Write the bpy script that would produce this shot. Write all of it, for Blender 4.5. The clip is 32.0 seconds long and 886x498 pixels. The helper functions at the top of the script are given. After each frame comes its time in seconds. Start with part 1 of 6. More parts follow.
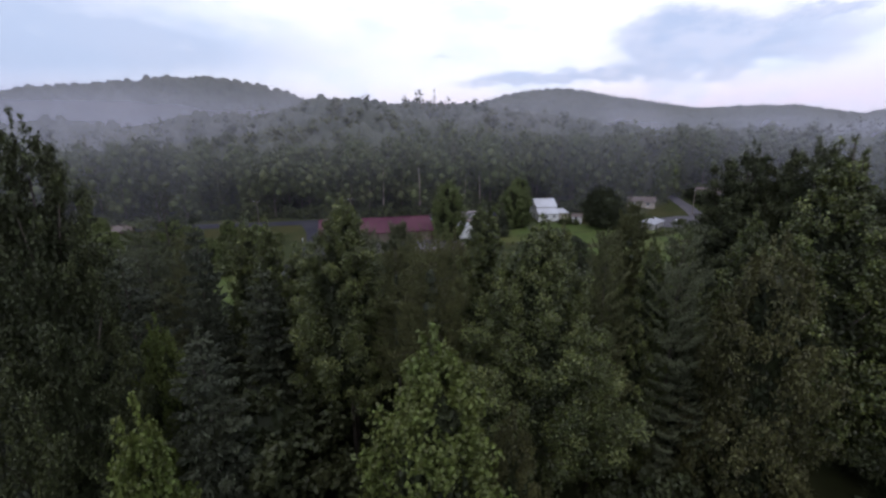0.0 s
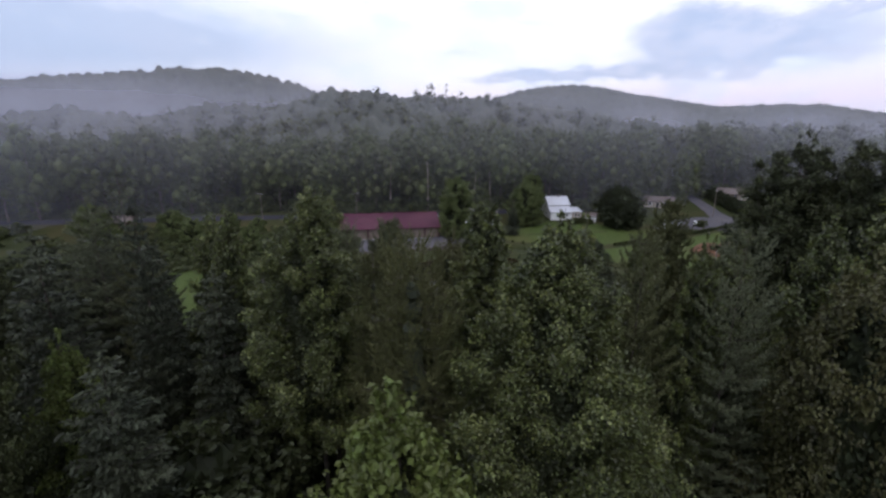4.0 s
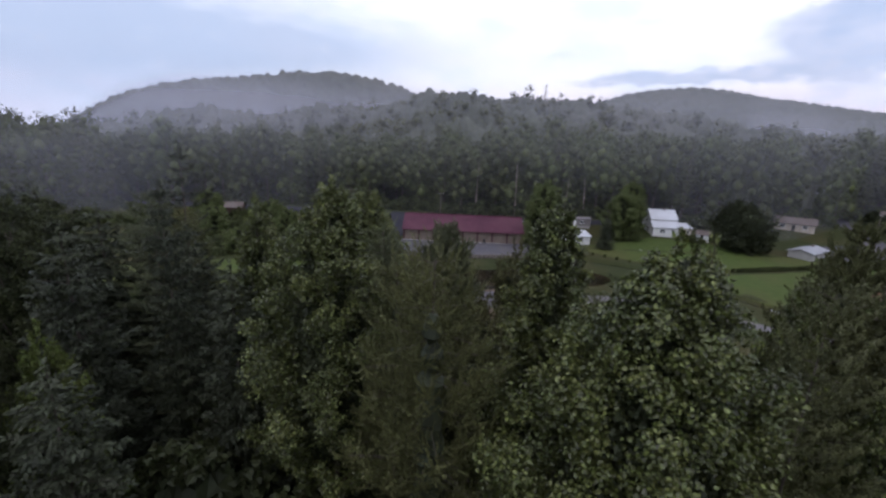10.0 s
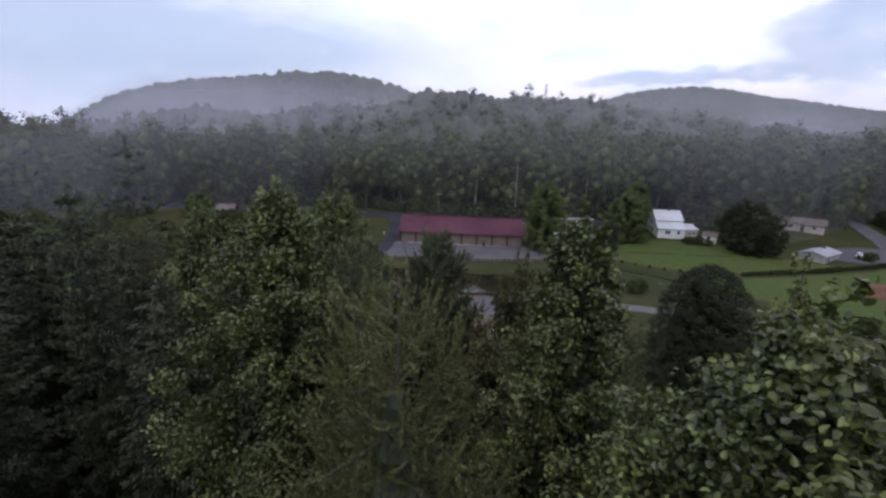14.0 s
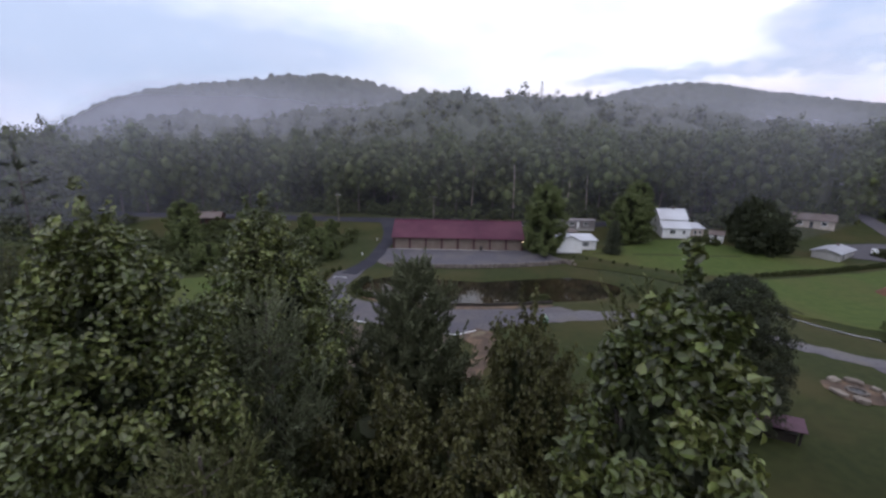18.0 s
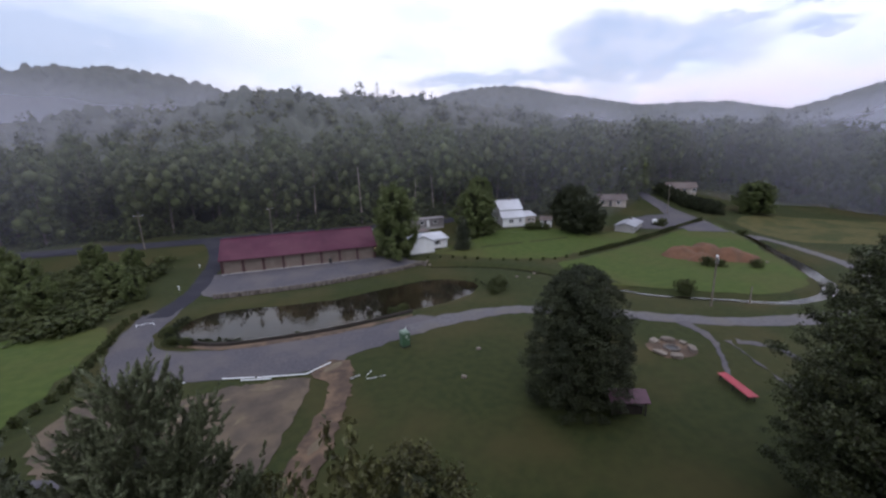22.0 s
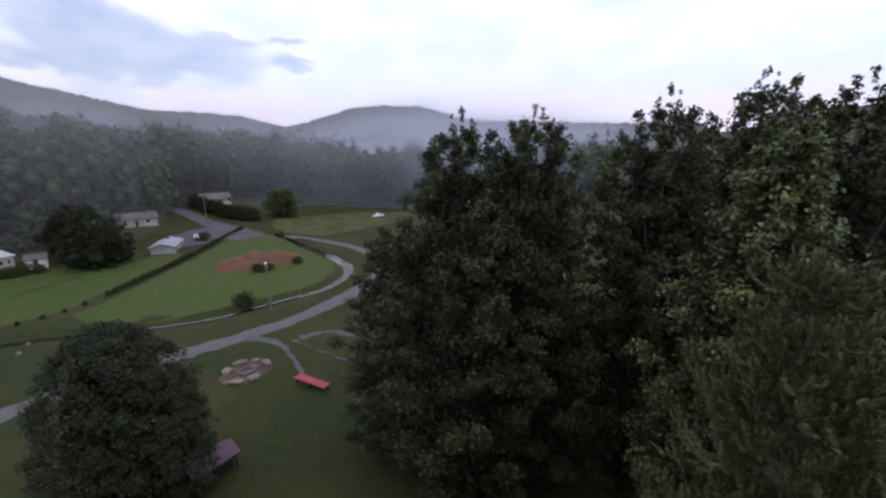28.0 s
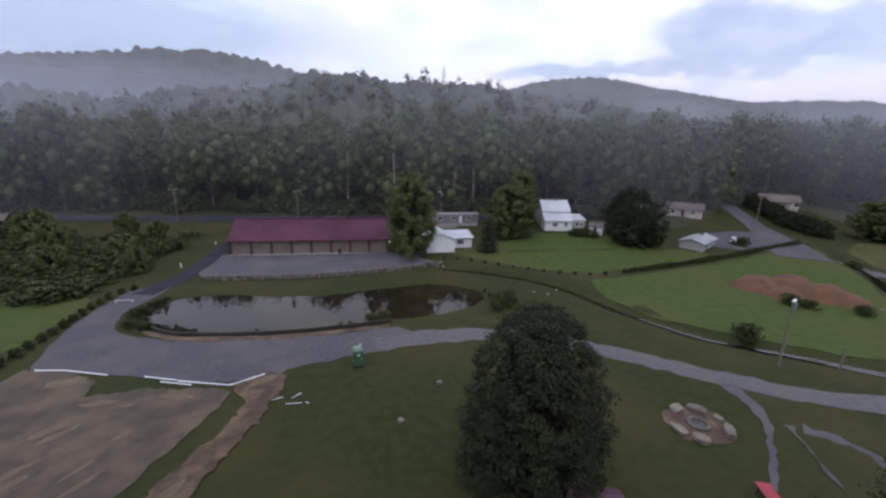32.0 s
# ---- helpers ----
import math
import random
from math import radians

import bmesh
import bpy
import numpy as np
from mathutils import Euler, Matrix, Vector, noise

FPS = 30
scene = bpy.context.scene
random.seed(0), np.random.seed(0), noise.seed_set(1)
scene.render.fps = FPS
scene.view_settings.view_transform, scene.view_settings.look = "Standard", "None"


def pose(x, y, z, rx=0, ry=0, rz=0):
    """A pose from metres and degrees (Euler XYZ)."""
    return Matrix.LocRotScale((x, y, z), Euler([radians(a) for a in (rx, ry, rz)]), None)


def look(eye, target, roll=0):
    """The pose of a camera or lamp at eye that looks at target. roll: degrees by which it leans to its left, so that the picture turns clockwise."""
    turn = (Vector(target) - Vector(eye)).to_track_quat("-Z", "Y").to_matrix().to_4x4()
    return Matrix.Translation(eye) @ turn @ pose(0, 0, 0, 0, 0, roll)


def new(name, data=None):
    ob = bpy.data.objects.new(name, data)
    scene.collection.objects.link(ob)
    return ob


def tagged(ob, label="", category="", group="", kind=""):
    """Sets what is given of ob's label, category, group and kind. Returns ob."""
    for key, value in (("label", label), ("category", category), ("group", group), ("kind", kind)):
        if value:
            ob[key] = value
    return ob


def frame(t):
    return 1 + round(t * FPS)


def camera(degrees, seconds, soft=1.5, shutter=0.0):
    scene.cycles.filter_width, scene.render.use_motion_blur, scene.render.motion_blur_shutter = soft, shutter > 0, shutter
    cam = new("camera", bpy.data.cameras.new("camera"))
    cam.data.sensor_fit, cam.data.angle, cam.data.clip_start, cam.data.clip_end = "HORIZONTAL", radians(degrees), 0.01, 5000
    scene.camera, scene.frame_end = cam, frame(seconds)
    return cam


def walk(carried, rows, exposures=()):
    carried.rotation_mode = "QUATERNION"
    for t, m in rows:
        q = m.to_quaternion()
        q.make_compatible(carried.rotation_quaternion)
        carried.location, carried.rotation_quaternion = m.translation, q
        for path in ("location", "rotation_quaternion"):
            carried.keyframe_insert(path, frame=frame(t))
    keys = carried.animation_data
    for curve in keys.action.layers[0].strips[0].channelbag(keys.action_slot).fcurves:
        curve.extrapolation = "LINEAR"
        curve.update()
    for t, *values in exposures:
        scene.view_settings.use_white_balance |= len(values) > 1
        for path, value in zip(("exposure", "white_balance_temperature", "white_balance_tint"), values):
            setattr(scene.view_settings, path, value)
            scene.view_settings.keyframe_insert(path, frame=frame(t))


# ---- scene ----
cam = camera(96.1, 32.0, soft=2.5)
PATH = [
    (0, (-7.30, -39.15, 27.18), (-5.15, -29.65, 24.89), -0.6),
    (0.5, (-7.08, -38.60, 27.21), (-5.01, -29.08, 24.97), -0.1),
    (1, (-6.84, -38.05, 27.23), (-4.83, -28.53, 24.90), 0.0),
    (1.5, (-6.60, -37.49, 27.23), (-4.45, -27.99, 24.96), -0.3),
    (2, (-6.34, -36.92, 27.18), (-4.15, -27.44, 24.87), -0.2),
    (2.5, (-6.10, -36.35, 27.08), (-3.91, -26.87, 24.78), -0.6),
    (3, (-5.84, -35.78, 26.93), (-3.67, -26.31, 24.59), 0.0),
    (3.5, (-5.60, -35.22, 26.74), (-3.54, -25.73, 24.37), 0.3),
    (5.5, (-4.22, -32.77, 25.49), (-2.74, -23.16, 23.15), -0.0),
    (6, (-3.93, -32.10, 25.45), (-2.44, -22.45, 23.32), 0.3),
    (6.5, (-3.66, -31.50, 25.45), (-2.17, -21.72, 23.97), 0.5),
    (7, (-3.46, -31.02, 25.49), (-2.05, -21.24, 23.94), 0.5),
    (7.5, (-3.34, -30.70, 25.54), (-2.22, -20.89, 23.92), 0.6),
    (8, (-3.28, -30.51, 25.59), (-2.59, -20.69, 23.84), 1.4),
    (8.5, (-3.26, -30.41, 25.62), (-3.47, -20.63, 23.55), 2.4),
    (9, (-3.19, -30.27, 25.65), (-3.54, -20.53, 23.41), 2.5),
    (9.5, (-3.12, -30.04, 25.69), (-3.33, -20.32, 23.35), 2.3),
    (10, (-3.04, -29.74, 25.72), (-3.28, -20.02, 23.38), 2.3),
    (10.5, (-2.98, -29.38, 25.72), (-3.22, -19.66, 23.37), 2.3),
    (11, (-2.94, -28.97, 25.71), (-3.17, -19.25, 23.38), 2.0),
    (11.5, (-2.90, -28.52, 25.69), (-3.14, -18.81, 23.32), 1.4),
    (12, (-2.85, -28.02, 25.67), (-3.08, -18.32, 23.26), 1.3),
    (12.5, (-2.77, -27.47, 25.65), (-3.02, -17.75, 23.32), 2.2),
    (13, (-2.71, -26.88, 25.62), (-2.96, -17.15, 23.33), 2.4),
    (13.5, (-2.66, -26.25, 25.58), (-2.93, -16.54, 23.22), 1.7),
    (14, (-2.63, -25.60, 25.52), (-2.87, -15.88, 23.19), 2.1),
    (14.5, (-2.59, -24.93, 25.46), (-2.83, -15.20, 23.15), 1.4),
    (16.5, (-2.09, -22.37, 25.50), (-2.35, -12.64, 23.19), 1.1),
    (17, (-2.05, -21.63, 25.50), (-2.30, -11.91, 23.15), 0.9),
    (17.5, (-2.00, -20.87, 25.49), (-2.20, -11.15, 23.15), 1.1),
    (18, (-1.94, -20.12, 25.48), (-2.15, -10.39, 23.18), 0.9),
    (18.5, (-1.87, -19.39, 25.49), (-2.07, -9.66, 23.21), 1.4),
    (19, (-1.80, -18.70, 25.52), (-1.99, -8.97, 23.20), 0.9),
    (19.5, (-1.72, -18.05, 25.58), (-1.90, -8.32, 23.29), 1.1),
    (20, (-1.62, -17.43, 25.64), (-1.78, -7.69, 23.36), 1.2),
    (20.5, (-1.42, -16.74, 25.68), (-1.39, -7.02, 23.35), 1.1),
    (21, (-0.98, -15.86, 25.67), (0.10, -6.22, 23.24), -0.1),
    (21.5, (-0.33, -14.82, 25.64), (2.07, -5.44, 23.13), -0.9),
    (22, (0.41, -13.78, 25.61), (3.67, -4.61, 23.31), -1.6),
    (22.5, (1.16, -12.90, 25.59), (5.24, -4.01, 23.51), -2.2),
    (23, (1.83, -12.24, 25.59), (7.09, -4.04, 23.29), -3.2),
    (23.5, (2.38, -11.81, 25.56), (8.58, -4.30, 23.25), -3.7),
    (24, (2.79, -11.53, 25.50), (9.68, -4.68, 23.11), -3.7),
    (24.5, (3.10, -11.32, 25.43), (10.74, -5.33, 23.04), -3.0),
    (25, (3.34, -11.12, 25.38), (11.61, -6.02, 23.01), -2.3),
    (25.5, (3.56, -10.93, 25.34), (12.23, -6.57, 22.92), -3.0),
    (26, (3.77, -10.76, 25.30), (12.90, -7.48, 22.90), -2.2),
    (26.5, (3.97, -10.64, 25.26), (13.40, -8.31, 22.90), -2.3),
    (27.5, (4.90, -10.40, 25.40), (14.61, -9.38, 23.23), -0.8),
    (28.5, (5.83, -10.16, 25.54), (15.00, -7.00, 23.10), -1.6),
    (29, (7.02, -9.66, 25.42), (15.55, -4.99, 23.09), -1.9),
    (29.5, (8.26, -9.15, 25.29), (15.84, -3.05, 22.95), -0.9),
    (30, (9.56, -8.63, 25.16), (15.98, -1.40, 22.62), 0.4),
    (30.5, (10.88, -8.13, 25.06), (16.25, -0.09, 22.51), 0.7),
    (31, (12.19, -7.69, 25.01), (16.42, 1.04, 22.54), 1.0),
    (31.5, (13.50, -7.28, 25.00), (16.28, 2.03, 22.62), 1.7),
    (32, (14.80, -6.88, 25.02), (16.37, 2.67, 22.53), 1.4),
]
walk(cam, [(t, look(eye, target, roll)) for t, eye, target, roll in PATH],
     exposures=[(0, 0.12, 6080, 17), (6, 0.14, 6080, 17), (7, -0.07, 6080, 17), (8, -0.06, 6030, 17), (9, 0.11, 6080, 17), (13, 0.17, 6080, 17), (20, 0.24, 6080, 17), (24, 0.12, 6000, 17), (32, 0.15, 6000, 17)])

# ---- world and sun ----
world = bpy.data.worlds.new("dusk_sky")
scene.world = world
world.use_nodes = True
wt = world.node_tree
wt.nodes.clear()


class Graph:
    """Small helper that writes node trees as expressions."""

    def __init__(self, tree):
        self.tree = tree

    def link(self, a, b):
        self.tree.links.new(a, b)

    def put(self, socket, value):
        if isinstance(value, (int, float)):
            socket.default_value = value
        elif isinstance(value, (tuple, list)):
            socket.default_value = (*value, 1.0) if len(value) == 3 and socket.type == "RGBA" else value
        else:
            self.link(value, socket)

    def math(self, op, a, b=0.0, c=None):
        n = self.tree.nodes.new("ShaderNodeMath")
        n.operation = op
        self.put(n.inputs[0], a)
        self.put(n.inputs[1], b)
        if c is not None:
            self.put(n.inputs[2], c)
        return n.outputs[0]

    def noise(self, vector, scale, detail=4.0, rough=0.55):
        n = self.tree.nodes.new("ShaderNodeTexNoise")
        if vector is not None:
            self.link(vector, n.inputs["Vector"])
        n.inputs["Scale"].default_value = scale
        n.inputs["Detail"].default_value = detail
        n.inputs["Roughness"].default_value = rough
        return n.outputs["Fac"]

    def mix(self, fac, a, b):
        n = self.tree.nodes.new("ShaderNodeMix")
        n.data_type = "RGBA"
        self.put(n.inputs[0], fac)
        self.put(n.inputs[6], a)
        self.put(n.inputs[7], b)
        return n.outputs[2]

    def ramp(self, fac, lo, hi):
        n = self.tree.nodes.new("ShaderNodeMapRange")
        n.interpolation_type = "SMOOTHSTEP"
        self.put(n.inputs[0], fac)
        n.inputs[1].default_value, n.inputs[2].default_value = lo, hi
        return n.outputs[0]


g = Graph(wt)
coord = wt.nodes.new("ShaderNodeTexCoord")
sep = wt.nodes.new("ShaderNodeSeparateXYZ")
g.link(coord.outputs["Generated"], sep.inputs[0])
azim = g.math("MULTIPLY", g.math("ARCTAN2", sep.outputs[0], sep.outputs[1]), 57.2958)
elev = g.math("MULTIPLY", g.math("ARCSINE", sep.outputs[2]), 57.2958)
flat = wt.nodes.new("ShaderNodeCombineXYZ")
g.put(flat.inputs[0], g.math("DIVIDE", azim, 11.0))
g.put(flat.inputs[1], g.math("DIVIDE", elev, 5.0))
big = g.noise(flat.outputs[0], 0.9, 6.0, 0.6)
fine = g.noise(flat.outputs[0], 2.3, 7.0, 0.62)
wob_a = g.math("ADD", azim, g.math("MULTIPLY", g.math("SUBTRACT", big, 0.5), 11.0))
wob_e = g.math("ADD", elev, g.math("MULTIPLY", g.math("SUBTRACT", fine, 0.5), 5.0))


def bank(a, e, wide, tall, gain):
    """A soft cloud bank round a direction of the sky."""
    u = g.math("DIVIDE", g.math("SUBTRACT", wob_a, a), wide)
    v = g.math("DIVIDE", g.math("SUBTRACT", wob_e, e), tall)
    r = g.math("ADD", g.math("MULTIPLY", u, u), g.math("MULTIPLY", v, v))
    return g.math("MULTIPLY", g.math("EXPONENT", g.math("MULTIPLY", r, -1.0)), gain)


sky = wt.nodes.new("ShaderNodeTexSky")
sky.sky_type = "NISHITA"
sky.sun_disc = False
sky.sun_elevation, sky.sun_rotation = radians(57), radians(208)
sky_part = wt.nodes.new("ShaderNodeMix")
sky_part.data_type = "RGBA"
sky_part.blend_type = "MULTIPLY"
sky_part.inputs[0].default_value = 1.0
g.link(sky.outputs[0], sky_part.inputs[6])
sky_part.inputs[7].default_value = (0.12, 0.12, 0.12, 1)
# high thin overcast: white over the valley, bluish to the sides, pink along the hills
veil = g.mix(g.ramp(elev, 4.0, 10.5), (0.97, 0.82, 0.90), (1.06, 1.07, 1.09))
side = g.math("MAXIMUM", g.ramp(g.math("MULTIPLY", wob_a, -1.0), 4.0, 45.0), g.math("MULTIPLY", g.ramp(wob_a, 28.0, 60.0), 0.34))
veil = g.mix(g.math("MULTIPLY", side, 0.64), veil, (0.66, 0.77, 0.95))
veil = g.mix(g.math("MULTIPLY", g.ramp(big, 0.42, 0.66), 0.4), veil, (0.64, 0.80, 0.97))
high = g.ramp(elev, 24.0, 55.0)
veil = g.mix(g.math("MULTIPLY", high, 0.5), veil, (0.70, 0.78, 0.90))
dark = g.math("ADD", bank(-22, 12.0, 19, 3.6, 1.1), bank(-46, 10, 18, 6.5, 1.1))
dark = g.math("MULTIPLY", g.math("MINIMUM", dark, 1.0), g.ramp(fine, 0.14, 0.42))
cloud = g.mix(g.math("MULTIPLY", dark, 0.72), veil, (0.42, 0.53, 0.70))
# a broken bank of low cloud over the side valley
low = bank(46.0, 10.9, 11.5, 2.9, 1.3)
for a, e, wide, tall, gain in ((40.5, 14.0, 5.0, 2.2, 1.1), (22.5, 9.7, 10.0, 0.8, 1.0), (33.0, 9.4, 6.0, 0.7, 0.8), (61.0, 11.2, 3.0, 0.7, 0.8), (61.5, 13.6, 2.2, 0.5, 0.9), (13.5, 12.4, 2.2, 0.5, 0.6), (54.0, 13.4, 4.0, 0.8, 0.7)):
    low = g.math("ADD", low, bank(a, e, wide, tall, gain))
low = g.ramp(g.math("MULTIPLY", low, g.math("ADD", g.math("MULTIPLY", fine, 1.9), 0.05)), 0.22, 0.95)
cloud = g.mix(g.math("MULTIPLY", low, 0.8), cloud, g.mix(g.ramp(fine, 0.35, 0.65), (0.42, 0.53, 0.72), (0.60, 0.66, 0.80)))
both = g.mix(0.95, sky_part.outputs[2], cloud)
back = wt.nodes.new("ShaderNodeBackground")
g.link(both, back.inputs[0])
back.inputs[1].default_value = 1.0
outw = wt.nodes.new("ShaderNodeOutputWorld")
g.link(back.outputs[0], outw.inputs[0])

sun = new("sun", bpy.data.lights.new("sun", "SUN"))
sun.data.energy, sun.data.angle, sun.data.color = 0.7, radians(40), (1.0, 0.93, 0.9)
sun.matrix_world = look((-28, -52, 92), (0, 0, 0))

# ---- materials ----
def material(name, colors, scale=1.0, rough=0.8, metal=0.0, bump=0.0, bump_scale=None, stains=None, stain_scale=0.1,
             stain_amount=0.5, island=0.0, translucent=0.0, spec=0.5, per_object=0.0):
    """Colours mixed by fine noise, stains by coarse noise, a bump, and variation from piece to piece."""
    m = bpy.data.materials.new(name)
    m.use_nodes = True
    t = m.node_tree
    k = Graph(t)
    bsdf = t.nodes["Principled BSDF"]
    tex = t.nodes.new("ShaderNodeTexCoord")
    place = t.nodes.new("ShaderNodeNewGeometry")
    where = place.outputs["Position"] if not per_object else tex.outputs["Object"]
    grain = k.noise(where, scale, 5.0)
    col = k.mix(k.ramp(grain, 0.3, 0.7), colors[0], colors[1])
    if stains:
        col = k.mix(k.math("MULTIPLY", k.ramp(k.noise(where, stain_scale, 4.0), 0.42, 0.66), stain_amount), col, stains)
    if island or per_object:
        if per_object:
            info = t.nodes.new("ShaderNodeObjectInfo")
            rnd = info.outputs["Random"]
        else:
            rnd = place.outputs["Random Per Island"]
        hsv = t.nodes.new("ShaderNodeHueSaturation")
        amount = island or per_object
        k.put(hsv.inputs["Value"], k.math("ADD", k.math("MULTIPLY", rnd, 2 * amount), 1 - amount))
        k.put(hsv.inputs["Hue"], k.math("ADD", k.math("MULTIPLY", rnd, 0.06 * amount), 0.5 - 0.03 * amount))
        k.put(hsv.inputs["Color"], col)
        col = hsv.outputs[0]
    k.link(col, bsdf.inputs["Base Color"])
    bsdf.inputs["Roughness"].default_value = rough
    bsdf.inputs["Metallic"].default_value = metal
    bsdf.inputs["Specular IOR Level"].default_value = spec
    if bump:
        b = t.nodes.new("ShaderNodeBump")
        b.inputs["Strength"].default_value = bump
        b.inputs["Distance"].default_value = 0.05
        k.link(k.noise(where, bump_scale or scale * 2, 4.0), b.inputs["Height"])
        k.link(b.outputs[0], bsdf.inputs["Normal"])
    if translucent:
        tr = t.nodes.new("ShaderNodeBsdfTranslucent")
        k.link(col, tr.inputs["Color"])
        mixer = t.nodes.new("ShaderNodeMixShader")
        mixer.inputs[0].default_value = translucent
        k.link(bsdf.outputs[0], mixer.inputs[1])
        k.link(tr.outputs[0], mixer.inputs[2])
        k.link(mixer.outputs[0], t.nodes["Material Output"].inputs[0])
    return m


GRASS = material("grass", [(0.023, 0.030, 0.008), (0.035, 0.041, 0.011)], 0.9, 0.9, bump=0.5, bump_scale=9.0,
                 stains=(0.055, 0.046, 0.016), stain_scale=0.06, stain_amount=0.75, spec=0.2)
MEADOW = material("meadow_grass", [(0.044, 0.067, 0.013), (0.064, 0.086, 0.018)], 0.7, 0.9, bump=0.5, bump_scale=9.0,
                  stains=(0.078, 0.072, 0.024), stain_scale=0.04, stain_amount=0.6, spec=0.2)
DRY_GRASS = material("dry_grass", [(0.066, 0.064, 0.021), (0.098, 0.083, 0.030)], 0.6, 0.9, bump=0.5, bump_scale=9.0,
                     stains=(0.036, 0.046, 0.013), stain_scale=0.12, stain_amount=0.8, spec=0.2)
GRAVEL = material("grey_gravel", [(0.060, 0.054, 0.064), (0.088, 0.080, 0.092)], 2.5, 0.9, bump=0.6, bump_scale=30.0,
                  stains=(0.11, 0.095, 0.094), stain_scale=0.16, stain_amount=0.7)
ASPHALT = material("asphalt", [(0.026, 0.025, 0.034), (0.038, 0.037, 0.048)], 3.0, 0.95, spec=0.15, bump=0.2, bump_scale=40.0,
                   stains=(0.055, 0.052, 0.058), stain_scale=0.2)
TRACK = material("pale_gravel", [(0.088, 0.080, 0.087), (0.124, 0.113, 0.121)], 1.6, 0.9, bump=0.5, bump_scale=25.0,
                 stains=(0.12, 0.105, 0.09), stain_scale=0.2, stain_amount=0.7)
DIRT = material("pale_clay_dirt", [(0.062, 0.046, 0.034), (0.088, 0.066, 0.048)], 0.55, 0.95, bump=0.7, bump_scale=6.0,
                stains=(0.15, 0.11, 0.068), stain_scale=0.25, stain_amount=0.6)
DIRT_DARK = material("brown_dirt", [(0.056, 0.036, 0.025), (0.090, 0.058, 0.039)], 0.8, 0.95, bump=0.8, bump_scale=5.0,
                     stains=(0.17, 0.11, 0.065), stain_scale=0.5, stain_amount=0.75)
CLAY = material("red_clay", [(0.12, 0.056, 0.030), (0.165, 0.080, 0.043)], 0.7, 0.95, bump=0.8, bump_scale=4.0,
                stains=(0.075, 0.05, 0.032), stain_scale=0.35)
ROCK = material("grey_rock", [(0.095, 0.078, 0.066), (0.16, 0.135, 0.115)], 1.2, 0.9, bump=0.8, bump_scale=7.0,
                stains=(0.06, 0.05, 0.044), stain_scale=0.6, per_object=0.25)
ROCK_PALE = material("pale_boulder", [(0.15, 0.122, 0.098), (0.215, 0.18, 0.148)], 1.2, 0.9, bump=0.8, bump_scale=7.0,
                     stains=(0.16, 0.13, 0.11), stain_scale=0.6, per_object=0.2)
WHITE = material("white_paint", [(0.74, 0.73, 0.72), (0.80, 0.79, 0.78)], 0.8, 0.6, stains=(0.62, 0.6, 0.57), stain_scale=0.35, stain_amount=0.5)
WHITE_ROOF = material("white_metal_roof", [(0.50, 0.50, 0.53), (0.57, 0.57, 0.60)], 0.6, 0.5, stains=(0.42, 0.41, 0.43), stain_scale=0.3)
CREAM = material("cream_siding", [(0.42, 0.36, 0.30), (0.50, 0.43, 0.36)], 0.8, 0.7, stains=(0.32, 0.27, 0.22), stain_scale=0.3)
RED_ROOF = material("burgundy_metal_roof", [(0.056, 0.009, 0.024), (0.074, 0.013, 0.032)], 0.5, 0.6, spec=0.3, stains=(0.11, 0.035, 0.052), stain_scale=0.12, stain_amount=0.5)
RED_TRIM = material("burgundy_trim", [(0.060, 0.026, 0.026), (0.080, 0.036, 0.034)], 0.9, 0.55)
DOOR = material("tan_door_panel", [(0.17, 0.13, 0.105), (0.205, 0.158, 0.13)], 0.8, 0.6, stains=(0.135, 0.10, 0.08), stain_scale=0.5, per_object=0.06)
CONCRETE = material("concrete", [(0.36, 0.34, 0.32), (0.43, 0.41, 0.39)], 1.5, 0.9, stains=(0.25, 0.24, 0.22), stain_scale=0.3)
SHINGLE = material("brown_shingles", [(0.10, 0.075, 0.07), (0.15, 0.115, 0.10)], 2.5, 0.9, stains=(0.19, 0.16, 0.15), stain_scale=0.3)
GREY_ROOF = material("grey_roof", [(0.30, 0.30, 0.33), (0.36, 0.36, 0.39)], 1.0, 0.6, stains=(0.22, 0.21, 0.22), stain_scale=0.3)
DARK = material("dark_opening", [(0.015, 0.016, 0.018), (0.03, 0.03, 0.032)], 1.0, 0.4)
TIMBER = material("dark_timber", [(0.022, 0.017, 0.014), (0.042, 0.033, 0.027)], 1.5, 0.85, bump=0.4, bump_scale=12)
POLE = material("weathered_pole_wood", [(0.13, 0.105, 0.085), (0.19, 0.16, 0.13)], 2.0, 0.9, bump=0.4, bump_scale=10)
BARK = material("bark", [(0.060, 0.048, 0.040), (0.11, 0.09, 0.075)], 2.0, 0.95, bump=0.8, bump_scale=9)
BARK_PALE = material("pale_bark", [(0.26, 0.215, 0.17), (0.36, 0.30, 0.24)], 1.0, 0.9, bump=0.5, bump_scale=6, stains=(0.15, 0.11, 0.08), stain_scale=0.3)
BARK_MID = material("brown_bark", [(0.085, 0.066, 0.054), (0.14, 0.11, 0.09)], 1.0, 0.9, bump=0.5, bump_scale=6)
PLASTIC_GREEN = material("green_plastic", [(0.05, 0.105, 0.055), (0.066, 0.13, 0.068)], 1.0, 0.45)
PALE_ROOF = material("translucent_green_plastic", [(0.15, 0.21, 0.155), (0.19, 0.26, 0.20)], 1.0, 0.4)
PLASTIC_WHITE = material("white_plastic", [(0.75, 0.76, 0.77), (0.82, 0.82, 0.83)], 1.0, 0.4)
